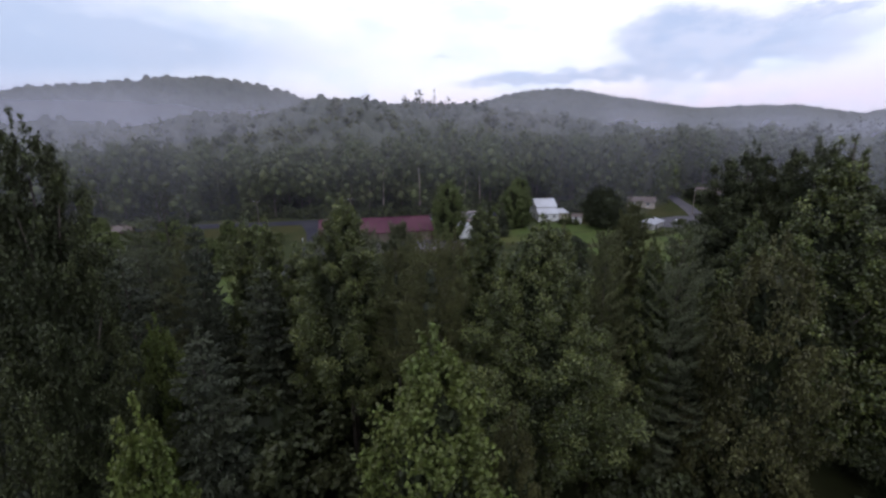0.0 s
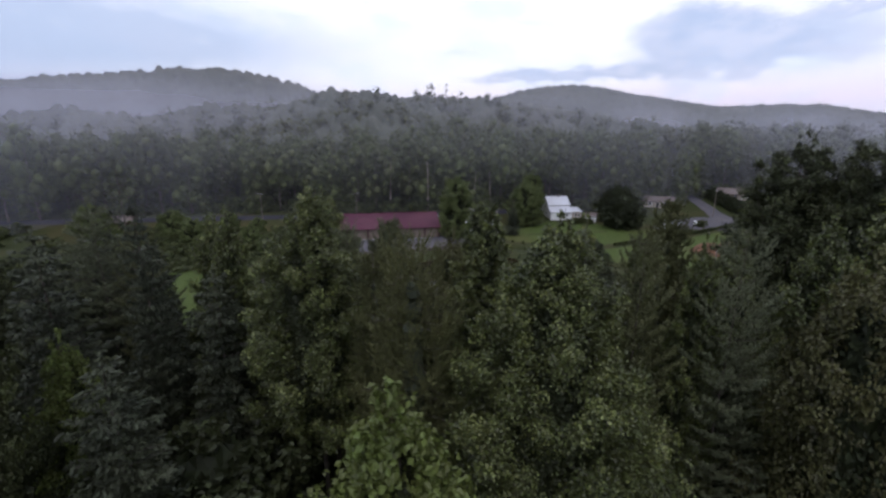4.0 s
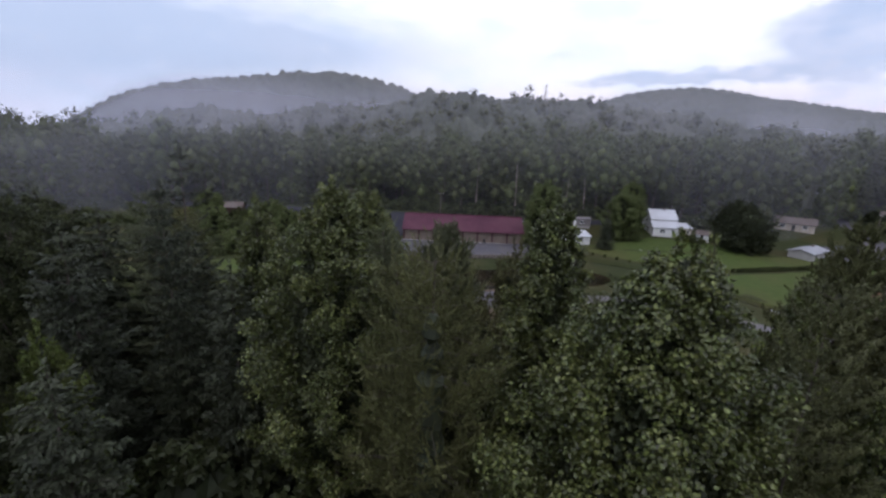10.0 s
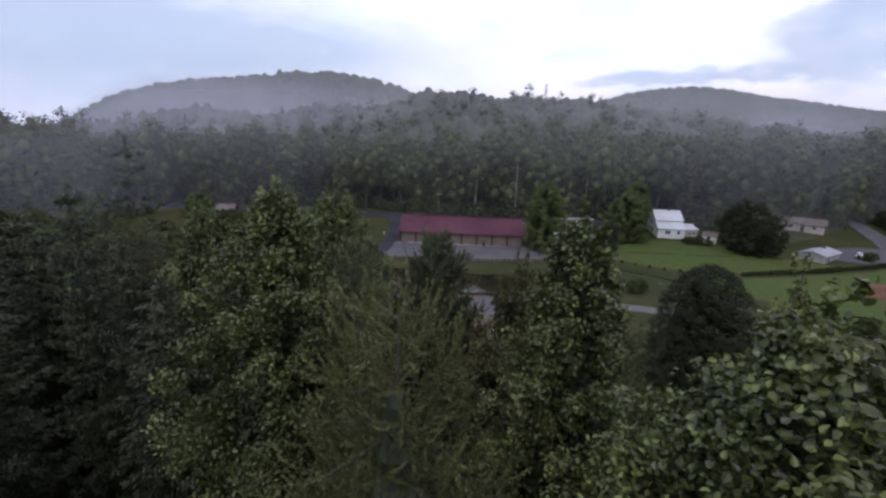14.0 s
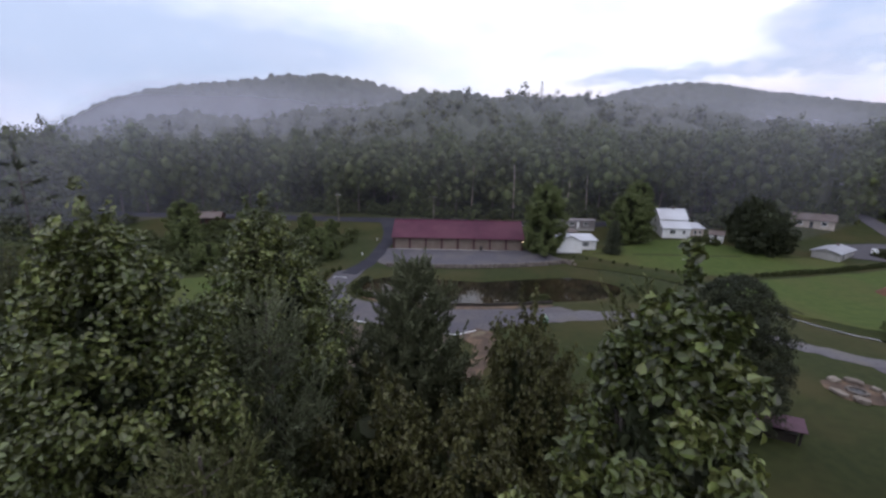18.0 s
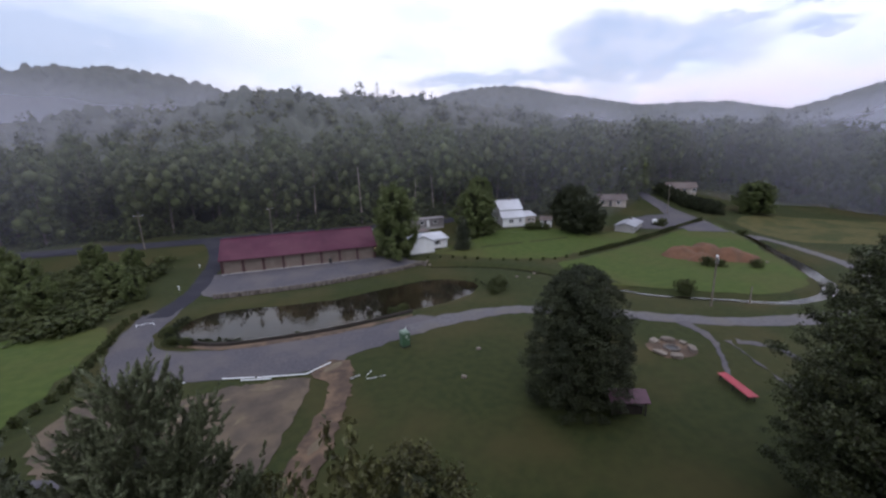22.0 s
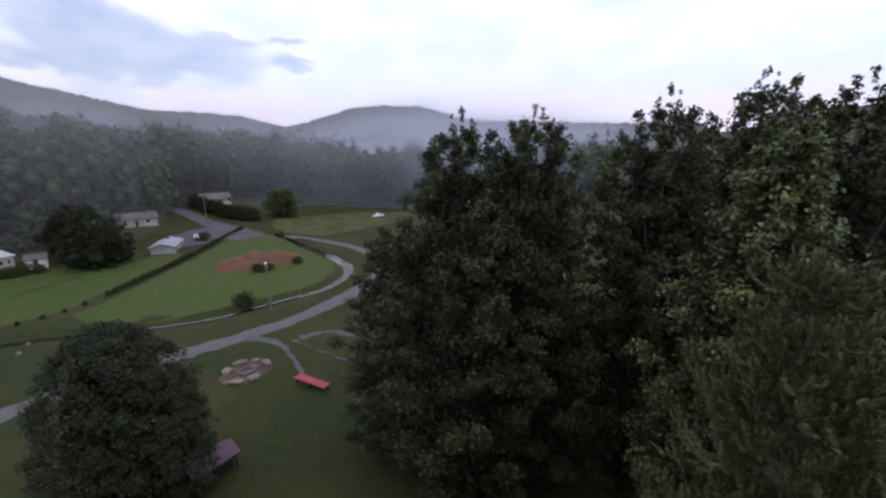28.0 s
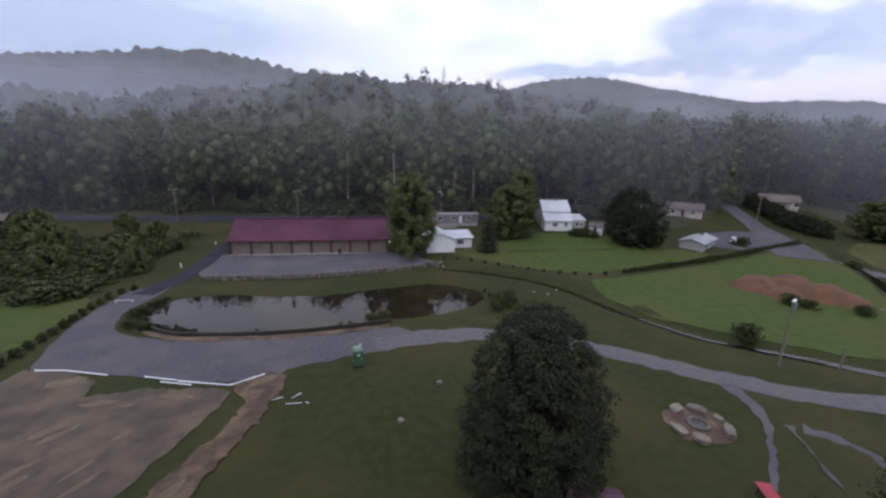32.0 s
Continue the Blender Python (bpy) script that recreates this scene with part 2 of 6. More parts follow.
BENCH_RED = material("red_paint", [(0.30, 0.022, 0.04), (0.38, 0.032, 0.052)], 1.0, 0.5)
PURPLE_ROOF = material("purple_brown_roof", [(0.085, 0.035, 0.055), (0.115, 0.05, 0.075)], 1.0, 0.55)
METAL = material("galvanised_metal", [(0.45, 0.46, 0.48), (0.55, 0.56, 0.58)], 2.0, 0.35, metal=0.8)
RUBBER = material("black_rubber", [(0.015, 0.015, 0.016), (0.03, 0.03, 0.03)], 2.0, 0.8)
ASH = material("charred_ash", [(0.03, 0.03, 0.033), (0.11, 0.105, 0.105)], 3.0, 0.95, bump=0.6, bump_scale=14)

LEAF_POPLAR = material("poplar_leaf", [(0.042, 0.052, 0.012), (0.086, 0.096, 0.025)], 0.35, 0.42, island=0.6, translucent=0.12, spec=0.5)
LEAF_YOUNG = material("young_poplar_leaf", [(0.105, 0.122, 0.030), (0.175, 0.188, 0.058)], 0.35, 0.42, island=0.5, translucent=0.18, spec=0.5)
LEAF_OAK_TIP = material("young_oak_leaf", [(0.044, 0.053, 0.016), (0.070, 0.080, 0.026)], 0.3, 0.5, island=0.45, translucent=0.15, spec=0.35)
LEAF_BRIGHT = material("young_maple_leaf", [(0.076, 0.098, 0.021), (0.118, 0.138, 0.035)], 0.4, 0.5, island=0.4, translucent=0.22, spec=0.35)
LEAF_OAK = material("oak_leaf", [(0.030, 0.036, 0.013), (0.052, 0.058, 0.021)], 0.3, 0.55, island=0.4, translucent=0.1, spec=0.3)
# dark foliage; inside leafy crowns this colour also stands for the shade there
LEAF_DARK_AND_SHADE = material("dense_dark_leaf_and_shade", [(0.024, 0.029, 0.013), (0.038, 0.044, 0.018)], 0.4, 0.6, island=0.35, translucent=0.15, spec=0.25)
NEEDLE = material("pine_needle", [(0.058, 0.062, 0.022), (0.096, 0.098, 0.036)], 0.4, 0.6, island=0.4, translucent=0.08, spec=0.3)
NEEDLE_PALE = material("pale_pine_needle", [(0.066, 0.069, 0.023), (0.106, 0.106, 0.038)], 0.4, 0.6, island=0.45, translucent=0.1, spec=0.3)
NEEDLE_GREY = material("grey_pine_needle", [(0.074, 0.083, 0.042), (0.112, 0.121, 0.064)], 0.4, 0.6, island=0.4, translucent=0.08, spec=0.3)
# hemlock and dark pine needles; also paints the shade inside the plume pines
NEEDLE_DARK_AND_SHADE = material("hemlock_needle_and_pine_shade", [(0.031, 0.037, 0.021), (0.053, 0.059, 0.031)], 0.4, 0.6, island=0.4, translucent=0.08, spec=0.3)
LEAF_WOOD = material("forest_leaf", [(0.060, 0.066, 0.029), (0.090, 0.095, 0.043)], 0.06, 0.65, island=0.22, bump=0.8, bump_scale=1.0, translucent=0.1, spec=0.2,
                     stains=(0.115, 0.112, 0.05), stain_scale=0.03, stain_amount=0.6)
LEAF_TREE = material("wood_edge_leaf", [(0.056, 0.068, 0.023), (0.090, 0.102, 0.036)], 0.5, 0.7, translucent=0.1, spec=0.2, per_object=0.22, bump=0.8, bump_scale=1.3,
                     stains=(0.105, 0.105, 0.05), stain_scale=0.12, stain_amount=0.5)
# far leaf colour, greyed and lifted to carry part of the distance haze
LEAF_HILL_HAZED = material("hazed_hill_leaf", [(0.070, 0.074, 0.056), (0.095, 0.098, 0.074)], 0.08, 0.8, spec=0.1, bump=1.0, bump_scale=0.35,
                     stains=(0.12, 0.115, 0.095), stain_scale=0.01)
LEAF_FIELD = material("field_tree_leaf", [(0.098, 0.120, 0.040), (0.138, 0.160, 0.058)], 0.3, 0.5, island=0.35, translucent=0.2, spec=0.3)
SIDING_DULL = material("dull_grey_siding", [(0.20, 0.18, 0.18), (0.25, 0.225, 0.22)], 0.8, 0.7, stains=(0.15, 0.13, 0.13), stain_scale=0.3)
LEAF_BROWN = material("bronze_leaf", [(0.050, 0.050, 0.018), (0.086, 0.083, 0.030)], 0.35, 0.5, island=0.45, translucent=0.1, spec=0.3)
CAR_BLUE = material("blue_car_paint", [(0.09, 0.16, 0.30), (0.11, 0.19, 0.34)], 1.0, 0.3)
LEAF_BUSH = material("bush_leaf", [(0.052, 0.064, 0.022), (0.085, 0.095, 0.032)], 0.3, 0.6, island=0.4, translucent=0.25, spec=0.25)


def water_material():
    m = bpy.data.materials.new("pond_water")
    m.use_nodes = True
    t = m.node_tree
    k = Graph(t)
    b = t.nodes["Principled BSDF"]
    geo = t.nodes.new("ShaderNodeNewGeometry")
    col = k.mix(k.ramp(k.noise(geo.outputs["Position"], 0.12, 3.0), 0.4, 0.65), (0.012, 0.010, 0.006), (0.030, 0.022, 0.012))
    k.link(col, b.inputs["Base Color"])
    b.inputs["Roughness"].default_value = 0.03
    b.inputs["IOR"].default_value = 1.33
    b.inputs["Specular IOR Level"].default_value = 0.45
    bump = t.nodes.new("ShaderNodeBump")
    bump.inputs["Strength"].default_value = 0.02
    bump.inputs["Distance"].default_value = 0.02
    k.link(k.noise(geo.outputs["Position"], 2.2, 3.0), bump.inputs["Height"])
    k.link(bump.outputs[0], b.inputs["Normal"])
    return m


WATER = water_material()


def glass_material():
    m = bpy.data.materials.new("window_glass")
    m.use_nodes = True
    b = m.node_tree.nodes["Principled BSDF"]
    b.inputs["Base Color"].default_value = (0.03, 0.035, 0.04, 1)
    b.inputs["Roughness"].default_value = 0.05
    return m


GLASS = glass_material()


# ---- the lie of the land ----
def smooth(v, lo, hi):
    s = np.clip((np.asarray(v, float) - lo) / (hi - lo), 0, 1)
    return s * s * (3 - 2 * s)


def bumps(x, y):
    """Cheap rolling unevenness."""
    return (np.sin(x * 0.031 + 1.3) * np.cos(y * 0.027 + 0.4) + 0.6 * np.sin(x * 0.083 + y * 0.061)
            + 0.4 * np.cos(x * 0.17 - y * 0.13 + 2.0))


HOME = (0.0, -18.0)
POND = [(-20.5, 55), (-19, 50.5), (-12, 47), (-1, 46), (8, 46.8), (16, 48.2), (24, 49.5), (30, 52), (33.5, 56), (33, 60),
        (29, 63.5), (24, 65), (15, 63.2), (5, 60.6), (-4, 61.2), (-11, 62.6), (-16, 62.6), (-19.5, 60)]
CREEK = [(28, 73.5), (36, 70.5), (44, 65), (49, 59), (53, 49), (59, 39), (64, 35), (69, 31.5), (76, 26.5), (86, 26), (93, 29),
         (97, 33), (103, 39), (112, 50), (124, 64), (134, 83)]


def line_distance(x, y, pts):
    best = np.full(np.shape(x), 1e9)
    for (ax, ay), (bx, by) in zip(pts, pts[1:]):
        dx, dy = bx - ax, by - ay
        s = np.clip(((x - ax) * dx + (y - ay) * dy) / (dx * dx + dy * dy), 0, 1)
        best = np.minimum(best, np.hypot(x - ax - s * dx, y - ay - s * dy))
    return best


def inside(x, y, pts):
    odd = np.zeros(np.shape(x), bool)
    for (ax, ay), (bx, by) in zip(pts, pts[1:] + pts[:1]):
        cross = ((ay > y) != (by > y)) & (x < (bx - ax) * (y - ay) / (by - ay + 1e-12) + ax)
        odd ^= cross
    return odd


def crest(az, table):
    return np.interp(az, [a for a, _ in table], [h for _, h in table])


# crest heights of the ridges by direction (degrees east of the valley's axis), ground alone
FRONT = [(-100, 4), (-60, 6), (-45, 12), (-30, 20), (-15, 33), (-8, 42), (-5, 50), (-3.5, 49), (1.5, 50), (4.4, 45), (8, 46), (14, 46), (17, 46), (19, 42), (23, 37), (28, 29), (36, 20), (45, 13), (60, 10), (110, 8)]
LEFT = [(-110, 4), (-62, 6), (-54, 3), (-50, 4), (-47.8, 6), (-45.9, 14), (-43.5, 28), (-40.9, 40), (-37.7, 52), (-32.7, 62), (-27, 70), (-22, 77), (-17, 79), (-12, 76), (-10, 73), (-7, 65), (-4, 58), (2, 30), (12, 5), (30, 0)]
RIGHT = [(0, 20), (15, 84), (20.8, 111), (24.5, 119), (28.5, 120), (32.5, 111), (35.5, 100), (39, 90), (42.5, 78), (45, 73), (50, 71), (54, 67), (59, 50), (62, 58), (67.4, 83), (71, 89), (76.4, 87), (80, 76), (95, 60), (120, 40)]


def height(x, y):
    x, y = np.asarray(x, float), np.asarray(y, float)
    dx, dy = x - HOME[0], y - HOME[1]
    r, az = np.hypot(dx, dy), np.degrees(np.arctan2(dx, dy))
    base = smooth(y, 68, 84) * 1.0 + smooth(y, 96, 118) * 2.6
    base = base + smooth(x, 100, 150) * smooth(y, 60, 160) * 7.0
    base = base + smooth(-y, 5, 45) * 3.0
    edge = np.interp(az, [-110, -60, -45, 0, 30, 42, 50, 62, 80, 110], [260, 230, 190, 140, 160, 175, 225, 235, 215, 190])
    front = crest(az, FRONT) * smooth(r, edge, 315) * (1 - 0.25 * smooth(r, 340, 520))
    left = crest(az, LEFT) * smooth(r, 240, 440) * (1 - 0.3 * smooth(r, 470, 800))
    right = crest(az, RIGHT) * smooth(r, 420, 820) * (1 - 0.2 * smooth(r, 900, 1500))
    behind = smooth(-y, 60, 400) * 50 + smooth(np.abs(az), 105, 150) * smooth(r, 150, 700) * 40
    hill = np.maximum(np.maximum(front, left), np.maximum(right, behind))
    rough = bumps(x, y) * (0.05 + 0.8 * smooth(hill, 2, 25))
    h = base + hill + rough * smooth(np.abs(y - 45) + np.abs(x - 20) * 0.5, 30, 90)
    d = line_distance(x, y, POND + POND[:1])
    wet = inside(x, y, POND)
    h = h - np.where(wet, 0.35 + smooth(d, 0, 5) * 1.3, 0.35 * (1 - smooth(d, 0, 1.6)))
    h = h - 0.75 * (1 - smooth(line_distance(x, y, CREEK), 0.8, 2.2))
    return h


def grade(x, y):
    return float(height(x, y))


# ---- builders ----
def raw_mesh(name, verts, faces, mat, smooth_shade=False):
    """A mesh from numpy arrays; faces all have the same number of corners."""
    verts, faces = np.asarray(verts, np.float32), np.asarray(faces, np.int32)
    me = bpy.data.meshes.new(name)
    me.vertices.add(len(verts))
    me.vertices.foreach_set("co", verts.ravel())
    n = faces.shape[1]
    me.loops.add(faces.size)
    me.loops.foreach_set("vertex_index", faces.ravel())
    me.polygons.add(len(faces))
    me.polygons.foreach_set("loop_start", np.arange(0, faces.size, n, dtype=np.int32))
    me.polygons.foreach_set("use_smooth", np.full(len(faces), smooth_shade))
    me.update(calc_edges=True)
    me.materials.append(mat)
    return me


def part(name, bm, mat, parent=None, label=""):
    """Links a bmesh (or a mesh) as one object, under its thing if given."""
    if isinstance(bm, bmesh.types.BMesh):
        me = bpy.data.meshes.new(name)
        bm.normal_update()
        bm.to_mesh(me)
        bm.free()
        me.materials.append(mat)
    else:
        me = bm
    ob = new(name, me)
    if parent is not None:
        ob.parent = parent
    return tagged(ob, label)


def thing(name, label, category, m=None, group="", kind=""):
    ob = tagged(new(name), label, category, group, kind)
    ob.empty_display_size = 0.5
    if m is not None:
        ob.matrix_basis = m
    return ob


def add_box(bm, x0, x1, y0, y1, z0, z1, bevel=0.0):
    made = bmesh.ops.create_cube(bm, size=1.0)["verts"]
    for v in made:
        v.co = Vector(((x0 + x1) / 2 + v.co.x * (x1 - x0), (y0 + y1) / 2 + v.co.y * (y1 - y0), (z0 + z1) / 2 + v.co.z * (z1 - z0)))
    if bevel:
        edges = {e for v in made for e in v.link_edges}
        bmesh.ops.bevel(bm, geom=list(edges), offset=bevel, segments=1, affect="EDGES")
    return bm


def box(x0, x1, y0, y1, z0, z1, bevel=0.0):
    return add_box(bmesh.new(), x0, x1, y0, y1, z0, z1, bevel)


def add_tube(bm, a, b, r0, r1, seg=10):
    """A tapered rod from a to b."""
    a, b = Vector(a), Vector(b)
    made = bmesh.ops.create_cone(bm, cap_ends=True, segments=seg, radius1=r0, radius2=r1, depth=(b - a).length)["verts"]
    turn = (b - a).to_track_quat("Z", "Y").to_matrix().to_4x4()
    bmesh.ops.transform(bm, matrix=Matrix.Translation((a + b) / 2) @ turn, verts=made)
    return bm


def tube(a, b, r0, r1, seg=10):
    return add_tube(bmesh.new(), a, b, r0, r1, seg)


def prism(outline, x0, x1):
    """An outline in y, z drawn out along x."""
    bm = bmesh.new()
    rows = [[bm.verts.new((x, y, z)) for y, z in outline] for x in (x0, x1)]
    n = len(outline)
    for i in range(n):
        bm.faces.new((rows[0][i], rows[0][(i + 1) % n], rows[1][(i + 1) % n], rows[1][i]))
    bm.faces.new(rows[0][::-1])
    bm.faces.new(rows[1])
    bmesh.ops.recalc_face_normals(bm, faces=bm.faces[:])
    return bm


def resample(pts, step):
    pts = [Vector((*p, 0)) if len(p) == 2 else Vector(p) for p in pts]
    # Catmull-Rom through the points
    out = []
    ext = [pts[0] * 2 - pts[1], *pts, pts[-1] * 2 - pts[-2]]
    for i in range(1, len(ext) - 2):
        p0, p1, p2, p3 = ext[i - 1:i + 3]
        n = max(1, int((p2 - p1).length / step))
        for j in range(n):
            t = j / n
            out.append(0.5 * ((2 * p1) + (p2 - p0) * t + (2 * p0 - 5 * p1 + 4 * p2 - p3) * t * t + (3 * p1 - p0 - 3 * p2 + p3) * t ** 3))
    out.append(pts[-1])
    return out


def ribbon(name, pts, widths, mat, lift=0.05, level=None, ragged=0.15, step=1.2, across=5):
    """A band that follows the land along a line; its edges wander a little."""
    line = resample(pts, step)
    n = len(line)
    verts, faces = [], []
    rng = np.random.default_rng(len(name) * 7 + n)
    for i, p in enumerate(line):
        q = line[min(i + 1, n - 1)] - line[max(i - 1, 0)]
        side = Vector((-q.y, q.x, 0)).normalized()
        w = np.interp(i / (n - 1), np.linspace(0, 1, len(widths)), widths) / 2
        wl, wr = w + rng.uniform(-ragged, ragged), w + rng.uniform(-ragged, ragged)
        for j in range(across):
            s = j / (across - 1)
            c = p + side * (wl * (1 - s) - wr * s)
            edge_drop = 0.03 if j in (0, across - 1) else 0.0
            z = level if level is not None else grade(c.x, c.y) + lift - edge_drop
            verts.append((c.x, c.y, z))
    for i in range(n - 1):
        for j in range(across - 1):
            a = i * across + j
            faces.append((a, a + 1, a + across + 1, a + across))
    return part(name, raw_mesh(name, verts, faces, mat, True), None)


def patch(name, outline, mat, lift=0.05, level=None, cell=1.5, ragged=0.3):
    """A flat area with a wandering edge, laid over the land."""
    rng = np.random.default_rng(len(name) * 13)
    ring = resample(outline + outline[:1], cell)[:-1]
    bm = bmesh.new()
    vs = []
    for p in ring:
        x, y = p.x + rng.uniform(-ragged, ragged), p.y + rng.uniform(-ragged, ragged)
        vs.append(bm.verts.new((x, y, 0)))
    face = bm.faces.new(vs)
    bmesh.ops.triangulate(bm, faces=[face])
    for axis in (0, 1):
        lo, hi = min(p[axis] for p in outline), max(p[axis] for p in outline)
        for c in np.arange(math.floor(lo) + 1, hi, cell * 1.6):
            co, no = [0, 0, 0], [0, 0, 0]
            co[axis], no[axis] = c, 1
            bmesh.ops.bisect_plane(bm, geom=bm.verts[:] + bm.edges[:] + bm.faces[:], plane_co=co, plane_no=no)
    xs = np.array([v.co.x for v in bm.verts])
    ys = np.array([v.co.y for v in bm.verts])
    zs = np.full(len(xs), level) if level is not None else height(xs, ys) + lift
    for v, z in zip(bm.verts, zs):
        v.co.z = z
    bmesh.ops.recalc_face_normals(bm, faces=bm.faces[:])
    if sum(f.normal.z for f in bm.faces) < 0:
        bmesh.ops.reverse_faces(bm, faces=bm.faces[:])
    return part(name, bm, mat)


# ---- the ground ----
def spread(lo, hi, fine, start, growth):
    out, step, v = list(np.arange(lo, hi, fine)), fine, hi
    while v < start:
        out.append(v)
        step *= growth
        v += step
    return out


xs_right = spread(0, 140, 1.0, 4200, 1.085)
xs_left = spread(0, 75, 1.0, 4200, 1.085)
gx = np.array(sorted({-v for v in xs_left} | set(xs_right)))
ys_up = spread(0, 125, 1.0, 4200, 1.075)
ys_down = spread(0, 30, 2.0, 2500, 1.12)
gy = np.array(sorted({-v for v in ys_down} | set(ys_up)))
mx, my = np.meshgrid(gx, gy)
mz = height(mx, my)
nx, ny = len(gx), len(gy)
ids = np.arange(nx * ny).reshape(ny, nx)
quads = np.stack([ids[:-1, :-1], ids[:-1, 1:], ids[1:, 1:], ids[1:, :-1]], -1).reshape(-1, 4)
ground = part("ground", raw_mesh("ground", np.stack([mx, my, mz], -1).reshape(-1, 3), quads, GRASS, True), None)
tagged(ground, "mown green lawn and wooded valley ground", "ground", kind="structure")

tagged(part("pond_water", raw_mesh("pond_water", [(-24, 44, -0.42), (37, 44, -0.42), (37, 67.5, -0.42), (-24, 67.5, -0.42)], [(0, 1, 2, 3)], WATER), None),
       "dark still pond water reflecting the sky", "water", kind="structure")
tagged(ribbon("creek_water", CREEK, [0.5, 0.5, 0.6, 0.9, 2.0, 2.8, 2.2, 0.8, 0.6], WATER, level=-0.45, ragged=0.1),
       "narrow creek of shallow water in the grass", "water", kind="structure")
tagged(patch("gravel_lot", [(-21.5, 75), (-16, 69.8), (0, 70), (14, 72), (26.5, 75.2), (24, 78.5), (18.5, 83.8), (-17, 83.8)], GRAVEL, 0.06),
       "grey gravel forecourt in front of the garages", "pavement", kind="structure")
tagged(patch("gravel_yard", [(-27, 64), (-21.5, 66.5), (-21.8, 60), (-22.5, 54), (-20.5, 48.5), (-13, 44.8), (-1, 43.8), (10, 44.2), (17, 45.5),
                             (19, 42.5), (15, 38.8), (6, 36.6), (2, 34), (-5, 34.4), (-10.5, 36), (-17, 37.5), (-23, 38.6), (-25.5, 45), (-27.5, 55)],
             GRAVEL, 0.06), "bluish grey gravel yard beside the pond", "pavement", kind="structure")
tagged(patch("dirt_pad", [(-24, 38.9), (-18.5, 37.6), (-15.2, 35.4), (-14.2, 33), (-9, 33.6), (-6, 33), (-1, 32.2), (-1.6, 27), (-5, 18.2), (-8.4, 12.6), (-10.6, 14.8), (-12.6, 17.4), (-17.6, 22), (-22.8, 24.6), (-26, 31)],
             DIRT, 0.09, ragged=0.3, cell=0.6), "levelled pad of pale clay dirt", "ground", kind="structure")
tagged(patch("dirt_bank", [(-0.8, 33.2), (2.2, 35.4), (4.6, 33.8), (3.9, 29), (2.9, 25), (0.3, 18), (-2.5, 12.5), (-5, 12.5), (-3.2, 17), (-1.2, 22), (0.6, 26), (1.4, 30), (0.2, 31.4)],
             DIRT_DARK, 0.13, ragged=0.3, cell=0.5), "strip of loose brown dirt beside the pad", "ground", kind="structure")
tagged(ribbon("asphalt_drive", [(-24.2, 62), (-22.6, 68), (-20.6, 77), (-20.4, 88), (-20.8, 98), (-22, 108), (-24, 116)], [4.4, 3.6, 3.6, 3.8, 4.5, 7], ASPHALT, 0.08),
       "dark asphalt drive beside the garages", "road", kind="structure")
tagged(ribbon("farm_track", [(14, 41), (22, 42), (31, 41.6), (38, 38.8), (45, 34.4), (55, 27), (63, 22.6), (72, 19.9), (84, 18), (98, 22), (111, 35), (122, 56), (127, 72)],
              [4.6, 3.2, 3.2, 3.4, 4.6, 3.6, 2.8, 2.4, 2.2], TRACK, 0.07, ragged=0.3), "pale gravel farm track through the lawn", "road", kind="structure")
tagged(ribbon("gravel_path", [(53, 27), (51.8, 21.5), (47.8, 17), (44.4, 13.8)], [2.0, 1.1, 0.6, 0.4], GRAVEL, 0.10, ragged=0.2, step=0.8),
       "thin grey gravel path to the bench", "path", kind="structure")
tagged(ribbon("washed_path", [(53, 20), (50.6, 14.6), (48.2, 9), (47.4, 4)], [0.6, 0.35, 0.25, 0.15], GRAVEL, 0.11, ragged=0.25, step=0.8),
       "thin washed-out gravel trail in the grass", "path", kind="structure")
tagged(ribbon("highway", [(-330, 128), (-200, 120), (-100, 116), (-22, 115), (10, 114), (40, 113.5), (62, 119), (88, 126), (108, 142), (116, 170)],
              [7, 7, 7, 7, 6, 6], ASPHALT, 0.12, ragged=0.05, step=3), "asphalt road along the foot of the wooded hill", "road", kind="structure")
tagged(ribbon("side_road", [(118, 72), (124, 84), (131, 97), (135, 110), (138, 126)], [12, 10, 6, 5, 5], GRAVEL, 0.14, ragged=0.3, step=2),
       "grey gravel turning area between hedges", "road", kind="structure")
tagged(patch("side_yard", [(100, 83), (112, 78), (124, 80), (128, 90), (122, 97), (108, 95)], GRAVEL, 0.12, ragged=0.4), "grey gravel yard by a low shed", "pavement", kind="structure")

tagged(patch("meadow", [(54, 52), (58, 44), (65, 37.5), (76, 30), (86, 29.5), (94, 33.5), (101, 41), (109, 51), (120, 63), (128, 78), (114, 77), (98, 72.5), (82, 68.5), (66, 64.5), (56, 62)],
             MEADOW, 0.035, ragged=0.5, cell=2.5), "bright green meadow inside the bend of the creek", "grass", kind="structure")
tagged(patch("far_field", [(126, 52), (140, 42), (160, 34), (180, 36), (182, 56), (168, 72), (150, 80), (138, 78), (130, 66)],
             DRY_GRASS, 0.06, ragged=0.8, cell=3.0), "yellowish hay field at the wood's foot", "grass", kind="structure")
tagged(patch("house_lawn", [(30, 82), (44, 72.5), (56, 67.5), (66, 68.5), (86, 73.5), (96, 78), (88, 84), (78, 96), (70, 100), (60, 100), (48, 92), (40, 88)],
             MEADOW, 0.03, ragged=0.6, cell=2.5), "green lawn below the farmhouse", "grass", kind="structure")
tagged(ribbon("washout", [(54, 19.5), (56.5, 16.5), (56.0, 13.0), (54.5, 10.5)], [1.6, 0.9, 0.8, 0.3], GRAVEL, 0.05, ragged=0.3, step=0.7),
       "washed-out gravel trickle in the grass", "gravel", kind="structure")
